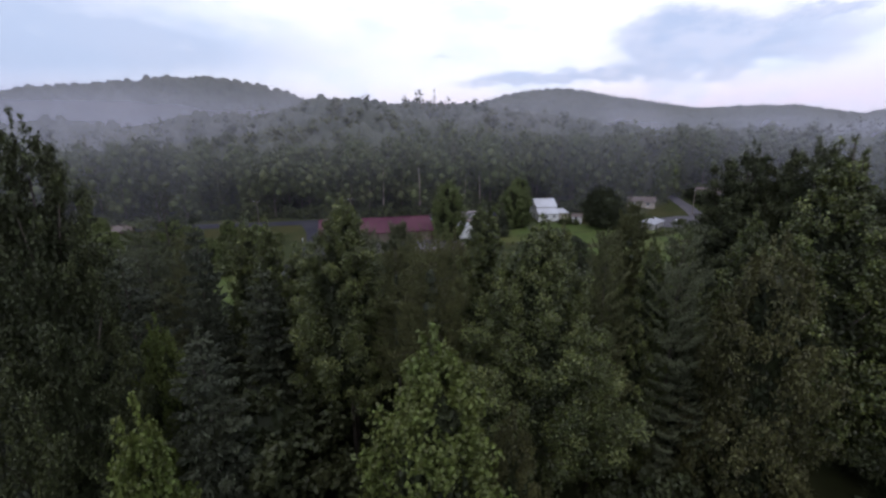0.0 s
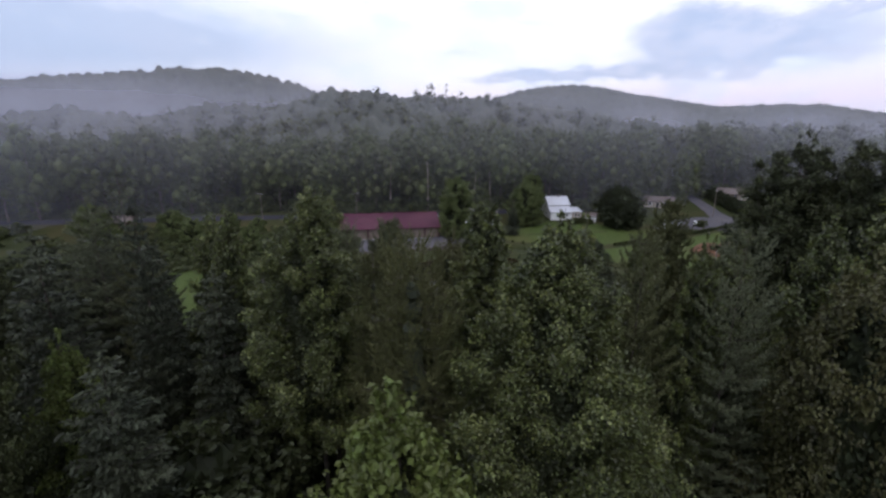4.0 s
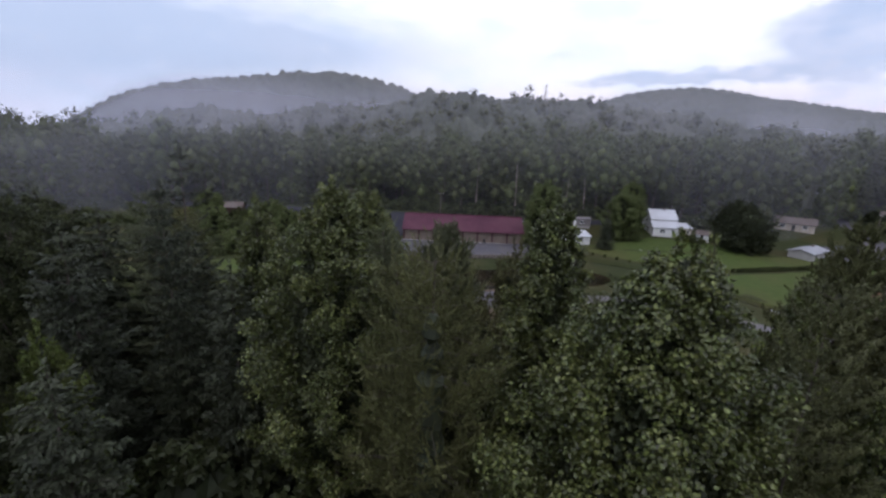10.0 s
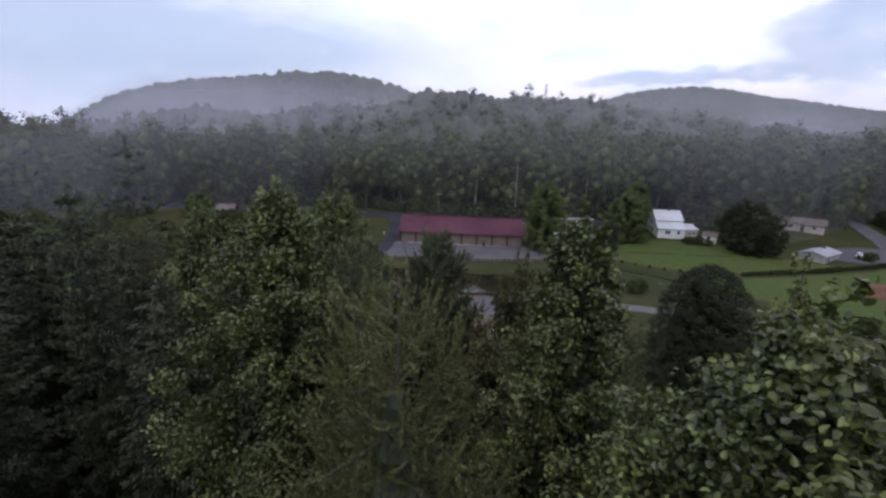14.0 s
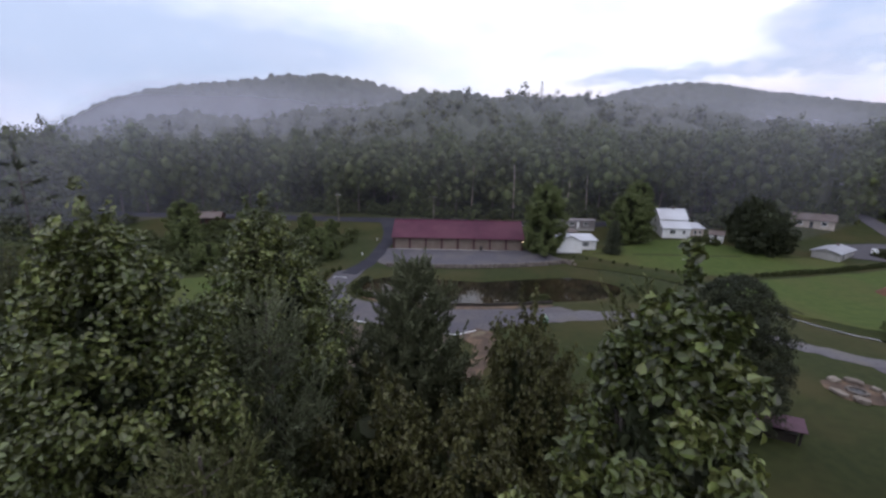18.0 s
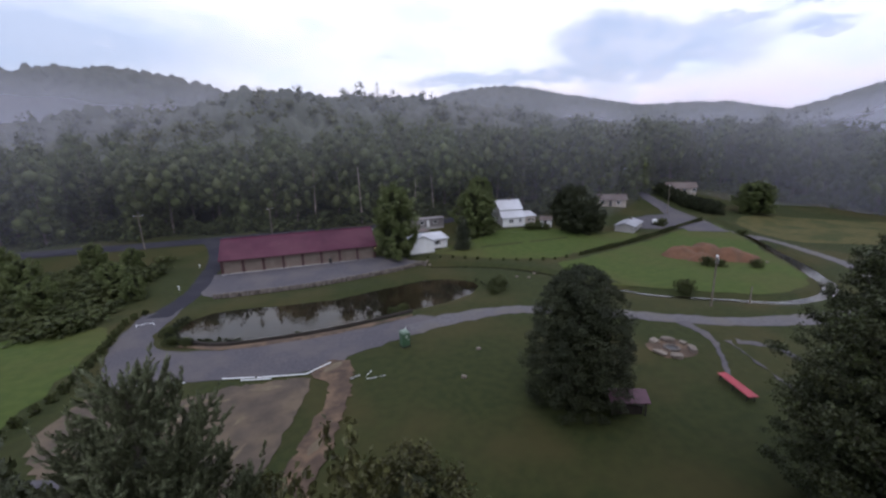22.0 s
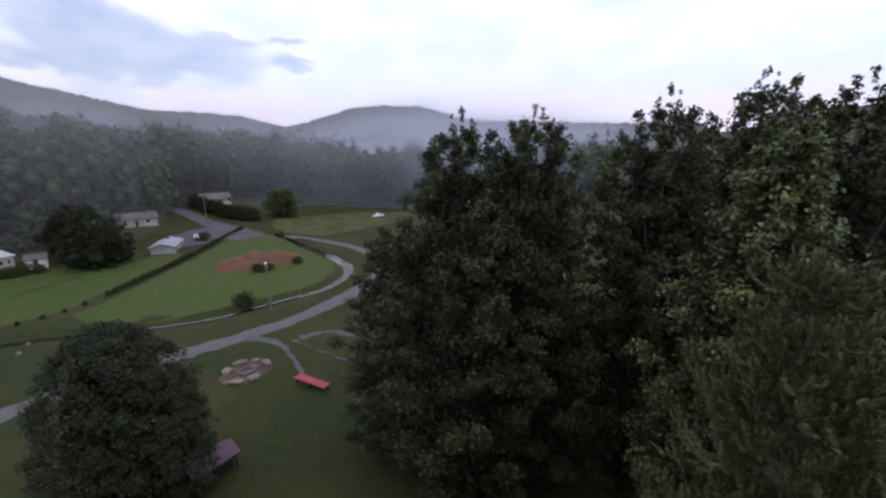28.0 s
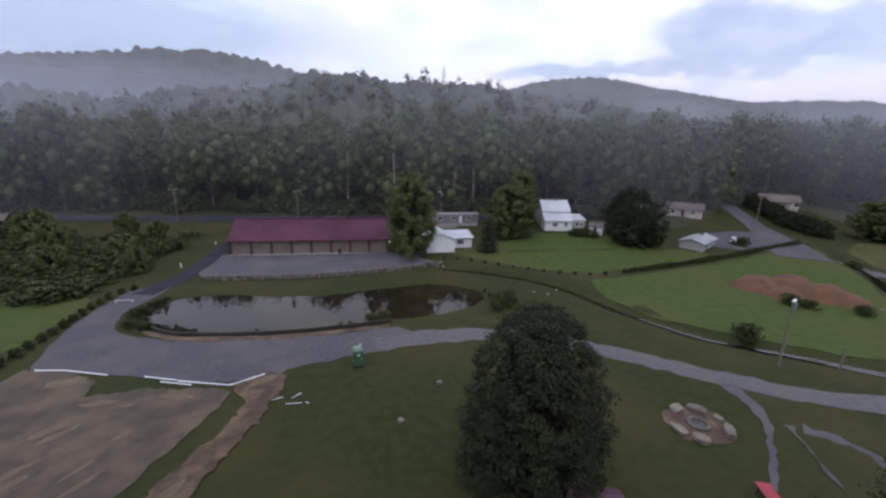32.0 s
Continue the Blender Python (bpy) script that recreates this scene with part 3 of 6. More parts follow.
tagged(ribbon("damp_gravel", [(-18, 48.4), (-11, 45), (-1, 44.1), (8, 44.6), (16, 46.0)], [1.0, 1.4, 1.4, 1.2, 0.8], DIRT_DARK, 0.10, ragged=0.3),
       "strip of brown dirt along the pond's edging", "ground", kind="structure")

DIRT_PALE = material("pale_tan_clay", [(0.120, 0.092, 0.056), (0.160, 0.125, 0.078)], 0.9, 0.95, bump=0.6, bump_scale=6.0, stains=(0.11, 0.08, 0.055), stain_scale=0.7, stain_amount=0.7)
for i, (x, y, a, b, turn) in enumerate([(-17.9, 35.7, 2.2, 0.9, 10), (-13.8, 28.2, 2.0, 0.5, 50), (-12.9, 27.2, 1.6, 0.4, 50), (-17.5, 24.8, 1.9, 1.0, 60), (-13.4, 22.6, 2.0, 0.45, 55), (-12.4, 21.8, 1.2, 0.35, 55),
                                        (-7.4, 21.2, 1.7, 0.28, 60), (-8.6, 22.6, 1.3, 0.25, 60), (-5.4, 31.7, 1.9, 0.5, 170), (-12.4, 31.5, 1.6, 0.5, 5), (-22.4, 27.4, 1.0, 0.3, 40), (-7.6, 26.4, 0.8, 0.3, 60),
                                        (2.2, 33.6, 1.5, 0.7, 30), (-9.6, 30.8, 0.8, 0.25, 10), (-0.6, 19.6, 1.1, 0.5, 60)]):
    c, s_ = math.cos(math.radians(turn)), math.sin(math.radians(turn))
    ring = []
    for k in range(10):
        t = 2 * math.pi * k / 10
        u, v = a * math.cos(t) * (0.8 + 0.4 * ((k * 7 + i) % 5) / 5), b * math.sin(t) * (0.8 + 0.4 * ((k * 3 + i) % 4) / 4)
        ring.append((x + u * c - v * s_, y + u * s_ + v * c))
    tagged(patch("clay_streak", ring, DIRT_PALE, 0.12 + 0.05 * (x > -2), ragged=0.08, cell=0.5), "streak of pale tan clay on the dirt pad", "ground", "clay streaks", kind="structure")
tagged(ribbon("pad_gravel", [(-23.4, 24.2), (-17.8, 21.4), (-12.4, 17.0), (-9.6, 13.2)], [0.7, 0.8, 0.8, 0.6], GRAVEL, 0.12, ragged=0.15, step=0.8),
       "thin band of grey gravel along the dirt pad", "gravel", kind="structure")
tagged(patch("west_lawn", [(-32, 26), (-29.5, 40), (-29.4, 50), (-30, 60), (-38, 62), (-52, 58), (-70, 52), (-80, 40), (-70, 26), (-50, 20)],
             MEADOW, 0.035, ragged=0.6, cell=2.5), "mown green lawn beyond the row of shrubs", "grass", kind="structure")

# ---- garage building ----
LAMP_GLOW = bpy.data.materials.new("lit_lamp")
LAMP_GLOW.use_nodes = True
LAMP_GLOW.node_tree.nodes["Principled BSDF"].inputs["Emission Color"].default_value = (1.0, 0.72, 0.42, 1)
LAMP_GLOW.node_tree.nodes["Principled BSDF"].inputs["Emission Strength"].default_value = 4.0


def gable_roof(name, mat, x0, x1, y0, y1, z_eave, z_ridge, over, parent, thick=0.12, ribs=0.0, along="x"):
    """Two roof slabs with thickness; ribs run down the slope. The ridge runs along x."""
    ym = (y0 + y1) / 2
    slope = (z_ridge - z_eave) / (ym - y0)
    for sign, ya in ((1, y0), (-1, y1)):
        ye = ya - sign * over
        ze = z_eave - slope * over
        bm = prism([(ye, ze), (ym, z_ridge), (ym, z_ridge + thick), (ye, ze + thick)], x0 - over, x1 + over)
        slab = part(name, bm, mat, parent)
        if ribs:
            n = int((x1 - x0 + 2 * over) / ribs)
            rib = prism([(ye, ze + thick), (ym, z_ridge + thick), (ym, z_ridge + thick + 0.045), (ye, ze + thick + 0.045)], -0.03, 0.03)
            me = bpy.data.meshes.new("seam")
            rib.to_mesh(me)
            rib.free()
            me.materials.append(mat)
            for i in range(n + 1):
                s = part("seam", me, None, slab)
                s.location.x = x0 - over + (x1 - x0 + 2 * over) * i / n
    part("ridge_cap", box(x0 - over, x1 + over, ym - 0.22, ym + 0.22, z_ridge + thick - 0.02, z_ridge + thick + 0.07, 0.03), mat, parent)


def garages():
    t = thing("garage_building", "long garage building with burgundy metal roof and eight tan doors", "garage", pose(-0.3, 83.2, 1.0))
    w, d, e, ridge = 17.0, 13.0, 3.35, 6.75
    # back, sides and the strip above the doors
    part("back_wall", box(-w, w, d - 0.2, d, 0, e), CREAM, t)
    for x in (-w, w):
        bm = prism([(0.05, 0), (d, 0), (d, e), (d / 2, ridge - 0.1), (0.05, e)], x - 0.1, x + 0.1)
        part("end_wall", bm, RED_TRIM, t)
    part("lintel", box(-w - 0.1, w + 0.1, -0.06, 0.2, 2.95, e + 0.05, 0.02), RED_TRIM, t)
    part("slab", box(-w - 0.3, w + 0.3, -0.6, d + 0.2, -0.5, 0.03, 0.02), CONCRETE, t)
    bay = 2 * w / 8
    for i in range(9):
        x = -w + bay * i
        part("post", box(x - 0.28, x + 0.28, -0.1, 0.22, 0, 2.98, 0.02), RED_TRIM, t)
    for i in range(8):
        x = -w + bay * (i + 0.5)
        door = part("garage_door", box(x - bay / 2 + 0.28, x + bay / 2 - 0.28, 0.1, 0.16, 0.03, 2.95), DOOR, t)
        for j in range(5):
            z = 0.05 + j * 0.58
            part("panel", box(x - bay / 2 + 0.31, x + bay / 2 - 0.31, 0.06, 0.1, z, z + 0.55, 0.015), DOOR, door)
    part("wall_lamp", box(w + 0.12, w + 0.34, -0.1, 0.1, 2.3, 2.6, 0.03), LAMP_GLOW, t, "small lit wall lamp")
    part("wall_box", box(w + 0.12, w + 0.3, 0.2, 0.5, 0.4, 0.8, 0.02), PLASTIC_WHITE, t)
    part("gutter", box(-w - 0.5, w + 0.5, -0.68, -0.55, e - 0.42, e - 0.28, 0.03), RED_TRIM, t)
    gable_roof("roof_slope", RED_ROOF, -w, w, 0, d, e, ridge, 0.55, t, 0.12, 0.9)
    bin_ = thing("refuse_bin", "dark wheeled refuse bin beside a garage door", "bin", pose(5.9, 82.4, 1.1))
    part("body", box(-0.3, 0.3, -0.3, 0.3, 0, 0.95, 0.06), RUBBER, bin_)
    part("lid", box(-0.33, 0.33, -0.35, 0.33, 0.95, 1.05, 0.03), RUBBER, bin_)


garages()


def window(parent, x, y, z, w, h, face="y", frame_mat=WHITE, panes=2):
    """A window set into a wall that faces -y (or +-x), with its frame, sill and panes."""
    if face == "y":
        f = part("window", box(x - w / 2 - 0.08, x + w / 2 + 0.08, y - 0.05, y + 0.08, z - 0.08, z + h + 0.08, 0.015), frame_mat, parent)
        for i in range(panes):
            a = x - w / 2 + w * i / panes + 0.03
            part("pane", box(a, a + w / panes - 0.06, y - 0.075, y - 0.055, z, z + h), GLASS, f)
        part("sill", box(x - w / 2 - 0.14, x + w / 2 + 0.14, y - 0.13, y, z - 0.14, z - 0.085, 0.01), frame_mat, f)
    else:
        s = -1 if face == "-x" else 1
        lo, hi = sorted((x - s * 0.08, x + s * 0.05))
        f = part("window", box(lo, hi, y - w / 2 - 0.08, y + w / 2 + 0.08, z - 0.08, z + h + 0.08, 0.015), frame_mat, parent)
        for i in range(panes):
            a = y - w / 2 + w * i / panes + 0.03
            lo, hi = sorted((x + s * 0.055, x + s * 0.075))
            part("pane", box(lo, hi, a, a + w / panes - 0.06, z, z + h), GLASS, f)
        lo, hi = sorted((x, x + s * 0.13))
        part("sill", box(lo, hi, y - w / 2 - 0.14, y + w / 2 + 0.14, z - 0.14, z - 0.085, 0.01), frame_mat, f)


def boards(parent, x0, x1, y, z0, z1, mat, step=0.3):
    """Lapped siding on a wall that faces -y."""
    n = int((z1 - z0) / step)
    for i in range(n):
        z = z0 + i * step
        part("siding_board", prism([(y - 0.035, z), (y - 0.012, z + step), (y, z + step), (y, z)], x0, x1), mat, parent)


def white_shed():
    t = thing("white_shed", "white painted shed with pale metal roof and side wing", "shed", pose(28.9, 81.9, 1.0, 0, 0, 3))
    # gable end faces the pond: build with the ridge along y
    bm = bmesh.new()
    for y in (0, 9):
        pts = [(-3.3, 0), (3.3, 0), (3.3, 3.0), (0, 4.5), (-3.3, 3.0)]
        vs = [bm.verts.new((x, y, z)) for x, z in pts]
        bm.faces.new(vs if y else vs[::-1])
    bm.verts.ensure_lookup_table()
    for i in range(5):
        a, b = i, (i + 1) % 5
        bm.faces.new((bm.verts[a], bm.verts[b], bm.verts[b + 5], bm.verts[a + 5]))
    bmesh.ops.recalc_face_normals(bm, faces=bm.faces[:])
    part("walls", bm, WHITE, t)
    for s in (-1, 1):
        slab = bmesh.new()
        pts = [(0, 4.55), (s * 3.65, 2.9), (s * 3.65, 3.02), (0, 4.67)]
        rows = [[slab.verts.new((x, y, z)) for x, z in pts] for y in (-0.35, 9.35)]
        for i in range(4):
            slab.faces.new((rows[0][i], rows[0][(i + 1) % 4], rows[1][(i + 1) % 4], rows[1][i]))
        slab.faces.new(rows[0][::-1])
        slab.faces.new(rows[1])
        bmesh.ops.recalc_face_normals(slab, faces=slab.faces[:])
        part("roof_slope", slab, WHITE_ROOF, t)
    boards(t, -3.28, 3.28, -0.01, 0.15, 3.0, WHITE, 0.285)
    part("foundation", box(-3.35, 3.35, -0.06, 9.06, -0.5, 0.14), CONCRETE, t)
    for x in (-2.6, 2.6):
        part("vent_flap", box(x - 0.15, x + 0.15, -0.09, -0.045, 0.22, 0.34, 0.01), METAL, t)
    part("gable_lamp", box(-0.14, 0.14, -0.16, 0.0, 4.0, 4.2, 0.03), METAL, t)
    part("wing_walls", box(3.3, 8.6, 4.0, 9.0, 0, 2.6), WHITE, t)
    boards(t, 3.32, 8.58, 3.99, 0.2, 2.6, WHITE, 0.3)
    part("wing_roof", prism([(3.5, 2.5), (9.3, 3.35), (9.3, 3.47), (3.5, 2.62)], 3.0, 9.0), WHITE_ROOF, t)
    window(t, 5.6, 3.96, 1.0, 1.0, 1.1, panes=2)
    part("shutter", box(4.72, 4.98, 3.9, 3.95, 0.95, 2.15), DARK, t)
    part("shutter", box(6.22, 6.48, 3.9, 3.95, 0.95, 2.15), DARK, t)


white_shed()


def farmhouse():
    t = thing("farmhouse", "two-storey white farmhouse with pale metal roof and porch wing", "house", pose(63.2, 102.6, 1.9, 0, 0, -4))
    part("main_walls", box(0, 8.2, 2.6, 9.6, -0.4, 5.2), WHITE, t)
    for x in (0.06, 8.14):
        part("gable", prism([(2.6, 5.2), (9.6, 5.2), (6.1, 7.9)], x - 0.06, x + 0.06), WHITE, t)
    gable_roof("roof_slope", WHITE_ROOF, 0, 8.2, 2.6, 9.6, 5.2, 7.95, 0.3, t, 0.1, 0.6)
    part("porch_walls", box(0.0, 8.2, 0.0, 2.58, -0.4, 2.7), WHITE, t)
    boards(t, 0.02, 8.18, -0.01, 0.1, 2.6, WHITE, 0.25)
    roof = part("porch_roof", prism([(-0.5, 2.6), (2.7, 4.6), (2.7, 4.7), (-0.5, 2.7)], -0.3, 8.5), WHITE_ROOF, t)
    for i in range(15):
        part("seam", prism([(-0.5, 2.7), (2.7, 4.7), (2.7, 4.74), (-0.5, 2.74)], -0.3 + i * 0.62, -0.25 + i * 0.62), WHITE_ROOF, roof)
    part("chimney", box(4.6, 5.2, 5.8, 6.4, 7.5, 8.6, 0.03), SHINGLE, t)
    part("foundation", box(-0.05, 8.25, -0.05, 9.65, -1.2, -0.38), CONCRETE, t)
    for x in (2.6, 3.4):
        window(t, x, 0.0, 1.0, 0.7, 1.1, panes=1)
    window(t, 6.3, 0.0, 1.1, 0.7, 1.0, panes=1)
    window(t, 0.0, 4.4, 0.9, 0.8, 1.4, "-x", panes=1)
    window(t, 0.0, 7.6, 0.9, 0.8, 1.4, "-x", panes=1)
    window(t, 0.0, 6.1, 3.6, 0.8, 1.3, "-x", panes=1)
    part("wing_walls", box(8.2, 12.6, 1.2, 6.0, -0.8, 2.7), CREAM, t)
    part("wing_roof", prism([(0.9, 2.6), (6.3, 3.7), (6.3, 3.8), (0.9, 2.7)], 8.0, 13.0), WHITE_ROOF, t)
    window(t, 10.2, 1.2, 0.9, 0.7, 1.0, panes=1)
    window(t, 11.6, 1.2, 0.9, 0.6, 1.0, panes=1)
    o = thing("outbuilding", "small white outbuilding with brown pitched roof", "shed", pose(75.6, 99.6, 1.5, 0, 0, -38))
    part("walls", box(0, 3.6, 0, 3.0, -0.5, 2.0), WHITE, o)
    gable_roof("roof_slope", SHINGLE, 0, 3.6, 0, 3.0, 2.0, 3.0, 0.25, o)
    part("door", box(1.3, 2.1, -0.05, 0.02, -0.1, 1.8, 0.01), DARK, o)


farmhouse()


def plain_house(name, label, m, w, d, wall, roof_z, wall_mat, roof_mat, windows, door_x, porch=False):
    t = thing(name, label, "house", m)
    part("walls", box(0, w, 0, d, -1.5 if name != "hill_house" else -6.0, wall), wall_mat, t)
    for x in (0.05, w - 0.05):
        part("gable", prism([(0, wall), (d, wall), (d / 2, roof_z - 0.05)], x - 0.05, x + 0.05), wall_mat, t)
    gable_roof("roof_slope", roof_mat, 0, w, 0, d, wall, roof_z, 0.45, t)
    for x in windows:
        window(t, x, 0.0, 0.9, 1.2, 1.2)
    part("door", box(door_x - 0.45, door_x + 0.45, -0.05, 0.03, 0, 2.05, 0.01), DARK, t)
    part("chimney", box(w * 0.7, w * 0.7 + 0.6, d / 2 - 0.3, d / 2 + 0.3, roof_z - 0.4, roof_z + 0.7, 0.03), SHINGLE, t)
    if porch:
        part("porch_roof", prism([(-2.4, wall - 0.45), (0.1, wall), (0.1, wall + 0.1), (-2.4, wall - 0.35)], w * 0.3, w * 0.8), roof_mat, t)
        for x in (w * 0.32, w * 0.55, w * 0.78):
            part("porch_post", box(x - 0.07, x + 0.07, -2.3, -2.16, -0.6, wall - 0.4), WHITE, t)
    return t


def on(x, y, turn=0, up=0.0):
    return pose(x, y, grade(x, y) + up, 0, 0, turn)


plain_house("bungalow", "low cream bungalow with brown roof behind the hedge", on(143.5, 110.5, -40, 1.2), 10.5, 7, 2.6, 4.3, CREAM, SHINGLE, (3.0, 9.8), 6.3, True)
plain_house("hill_house", "white house high among the trees", pose(150.0, 147.0, 13.0, 0, 0, -42), 6, 5, 3.0, 4.2, WHITE, GREY_ROOF, (1.4, 4.8), 3.1, True)
plain_house("brown_house", "tan house with shingle roof beside the side road", on(111.5, 115.0, -38, 0.0), 11, 7, 2.6, 4.3, CREAM, SHINGLE, (2.4, 8.4), 5.4)
plain_house("low_shed", "long low grey shed beside the gravel yard", on(95.0, 78.6, 33, 0.2), 11, 5.5, 1.9, 2.7, CONCRETE, GREY_ROOF, (), 3.0)
plain_house("far_cabin", "small grey cabin at the foot of the western hill", on(-118, 168, 25, 0.8), 7, 5, 2.4, 3.8, CREAM, GREY_ROOF, (2.2, 5.8), 4.0)
plain_house("red_barn", "dark red shed in the far brush", on(-86, 104, 12, 0.5), 9, 5, 2.4, 3.8, RED_TRIM, SHINGLE, (), 4.0)


def mobile_home():
    t = thing("mobile_home", "long low white mobile home beside the road", "mobile home", on(30.5, 106.8, 2, 0.9))
    part("body", box(0, 13.5, 0, 3.8, 0.0, 2.5, 0.08), SIDING_DULL, t)
    part("roof", prism([(-0.2, 2.5), (1.9, 2.85), (4.0, 2.5), (4.0, 2.58), (1.9, 2.95), (-0.2, 2.58)], -0.2, 13.7), SIDING_DULL, t)
    part("skirting", box(0.1, 13.4, 0.1, 3.7, -1.6, 0.0), CONCRETE, t)
    for x in (2.0, 6.0, 10.5):
        window(t, x, 0.0, 1.0, 1.3, 0.9)
    part("door", box(7.6, 8.5, -0.05, 0.02, 0.05, 2.1, 0.01), WHITE, t)
    c = thing("carport", "dark open carport with flat roof behind the shed", "carport", on(26.5, 95.0, 2))
    part("roof", box(0, 9, 0, 6, 2.9, 3.1, 0.03), SHINGLE, c)
    for x in (0.2, 4.5, 8.8):
        for y in (0.2, 5.8):
            part("post", box(x - 0.07, x + 0.07, y - 0.07, y + 0.07, -0.5, 2.9), TIMBER, c)


mobile_home()


def parked_car(m, paint, label, name="car", truck=False):
    t = thing(name, label, "truck" if truck else "car", m)
    side = [(-2.2, 0.35), (2.2, 0.35), (2.25, 0.85), (1.3, 0.95), (0.7, 1.5), (-0.9, 1.55), (-1.4, 1.0), (-2.2, 0.95)]
    if truck:
        side = [(-2.7, 0.45), (2.6, 0.45), (2.65, 1.0), (1.3, 1.15), (0.8, 1.8), (-0.6, 1.8), (-0.75, 1.1), (-2.7, 1.1)]
    bm = bmesh.new()
    rows = [[bm.verts.new((x, y, z)) for x, z in side] for y in (-0.85, 0.85)]
    n = len(side)
    for i in range(n):
        bm.faces.new((rows[0][i], rows[0][(i + 1) % n], rows[1][(i + 1) % n], rows[1][i]))
    bm.faces.new(rows[0][::-1])
    bm.faces.new(rows[1])
    bmesh.ops.recalc_face_normals(bm, faces=bm.faces[:])
    bmesh.ops.bevel(bm, geom=bm.edges[:], offset=0.08, segments=2, affect="EDGES")
    part("body", bm, paint, t)
    part("side_glass", box(-0.5, 0.6, -0.88, 0.88, 1.08 if not truck else 1.25, 1.42 if not truck else 1.68, 0.03), GLASS, t)
    for x in (-1.4, 1.45):
        for y in (-0.82, 0.82):
            wheel = part("wheel", tube((x, y - 0.12, 0.34), (x, y + 0.12, 0.34), 0.34, 0.34, 14), RUBBER, t)
            part("rim", tube((x, y - 0.13, 0.34), (x, y + 0.13, 0.34), 0.18, 0.18, 10), METAL, wheel)
    return t


parked_car(on(166, 46, -25), PLASTIC_WHITE, "white pickup truck parked at the field's edge", "pickup_truck", True)
parked_car(on(13.5, 101.0, 0), PLASTIC_WHITE, "white car parked behind the garages", "car")
parked_car(on(111.5, 86.0, 40), PLASTIC_WHITE, "white car parked beside the low shed", "car")
parked_car(on(33.5, 103.5, 4), CAR_BLUE, "blue car parked beside the mobile home", "car")
parked_car(on(-93, 117.0, 2), METAL, "grey car on the far road", "car")


# ---- things in the yard ----
def portable_toilet():
    t = thing("portable_toilet", "green portable toilet with translucent white roof", "portable toilet", on(12.1, 35.9, 12))
    part("skid", box(-0.6, 0.6, -0.62, 0.62, 0.0, 0.12, 0.02), RUBBER, t)
    part("cabin", box(-0.55, 0.55, -0.55, 0.55, 0.12, 2.0, 0.05), PLASTIC_GREEN, t)
    door = part("door", box(-0.42, 0.42, -0.59, -0.54, 0.2, 1.92, 0.02), PLASTIC_GREEN, t)
    part("handle", box(0.26, 0.34, -0.63, -0.58, 1.0, 1.15, 0.01), PLASTIC_WHITE, door)
    part("sign_plate", box(-0.14, 0.14, -0.605, -0.585, 1.45, 1.65), PLASTIC_WHITE, door)
    bm = box(-0.6, 0.6, -0.6, 0.6, 2.0, 2.3)
    for v in bm.verts:
        if v.co.z > 2.2:
            v.co.x *= 0.6
            v.co.y *= 0.7
    bmesh.ops.bevel(bm, geom=bm.edges[:], offset=0.05, segments=2, affect="EDGES")
    part("roof", bm, PALE_ROOF, t)
    for x in (-0.3, 0.0, 0.3):
        part("vent", box(x - 0.1, x + 0.1, -0.565, -0.545, 1.95, 1.99), DARK, t)
    part("vent_pipe", tube((0.4, 0.4, 2.0), (0.4, 0.4, 2.5), 0.05, 0.05, 8), PLASTIC_WHITE, t)


portable_toilet()


def pipe_run(a, b, r=0.075, z=0.13):
    t = thing("drain_pipe", "white plastic drain pipe lying on the gravel", "pipe", group="white pipes on the gravel")
    a3, b3 = (a[0], a[1], grade(*a) + z), (b[0], b[1], grade(*b) + z)
    part("tube", tube(a3, b3, r, r, 10), PLASTIC_WHITE, t)
    d = (Vector(b3) - Vector(a3)).normalized()
    part("socket", tube(a3, Vector(a3) + d * 0.3, r * 1.25, r * 1.25, 10), PLASTIC_WHITE, t)


for a, b in (((-22.8, 38.6), (-19.4, 38.2)), ((-19.2, 38.1), (-14.6, 36.7)), ((-10.5, 35.9), (-6.9, 34.8)), ((-8.4, 34.7), (-5.0, 33.7)), ((-6.6, 34.6), (-1.1, 33.2)), ((-1.0, 33.2), (2.0, 34.9))):
    pipe_run(a, b)


def stake(x, y, tall, dx, dy, label="thin white stake leaning in the grass"):
    t = thing("stake", label, "stake", group="stakes in the grass")
    z = grade(x, y)
    part("rod", box(-0.03, 0.03, -0.03, 0.03, 0, tall, 0.005), PLASTIC_WHITE, t)
    t.matrix_basis = pose(x, y, z - 0.1, dy, dx, 20)


for x, y, tall, dx, dy in ((7.1, 29.5, 1.9, -70, 10), (7.2, 29.6, 1.6, 10, 62), (3.6, 30.2, 1.6, 65, 30), (0.6, 27.2, 1.8, 85, 5), (5.4, 30.0, 1.5, 80, -15)):
    stake(x, y, tall, dx, dy)


def boulder(x, y, sx, sy, sz, mat, label, group, seed, turn=0, name="boulder", parent=None):
    rng = np.random.default_rng(seed)
    bm = bmesh.new()
    bmesh.ops.create_icosphere(bm, subdivisions=2, radius=1.0)
    for v in bm.verts:
        n = noise.noise(v.co * 1.3 + Vector((seed, 0, 0))) * 0.35
        v.co *= 1 + n
        v.co = Vector((max(-0.8, min(0.8, v.co.x)) * sx, max(-0.8, min(0.8, v.co.y)) * sy, max(-0.5, min(0.62, v.co.z)) * sz))
    ob = part(name, bm, mat, parent)
    ob.matrix_basis = pose(x, y, grade(x, y) + sz * 0.35, 0, 0, turn)
    if parent is None:
        tagged(ob, label, "rock", group)
    return ob


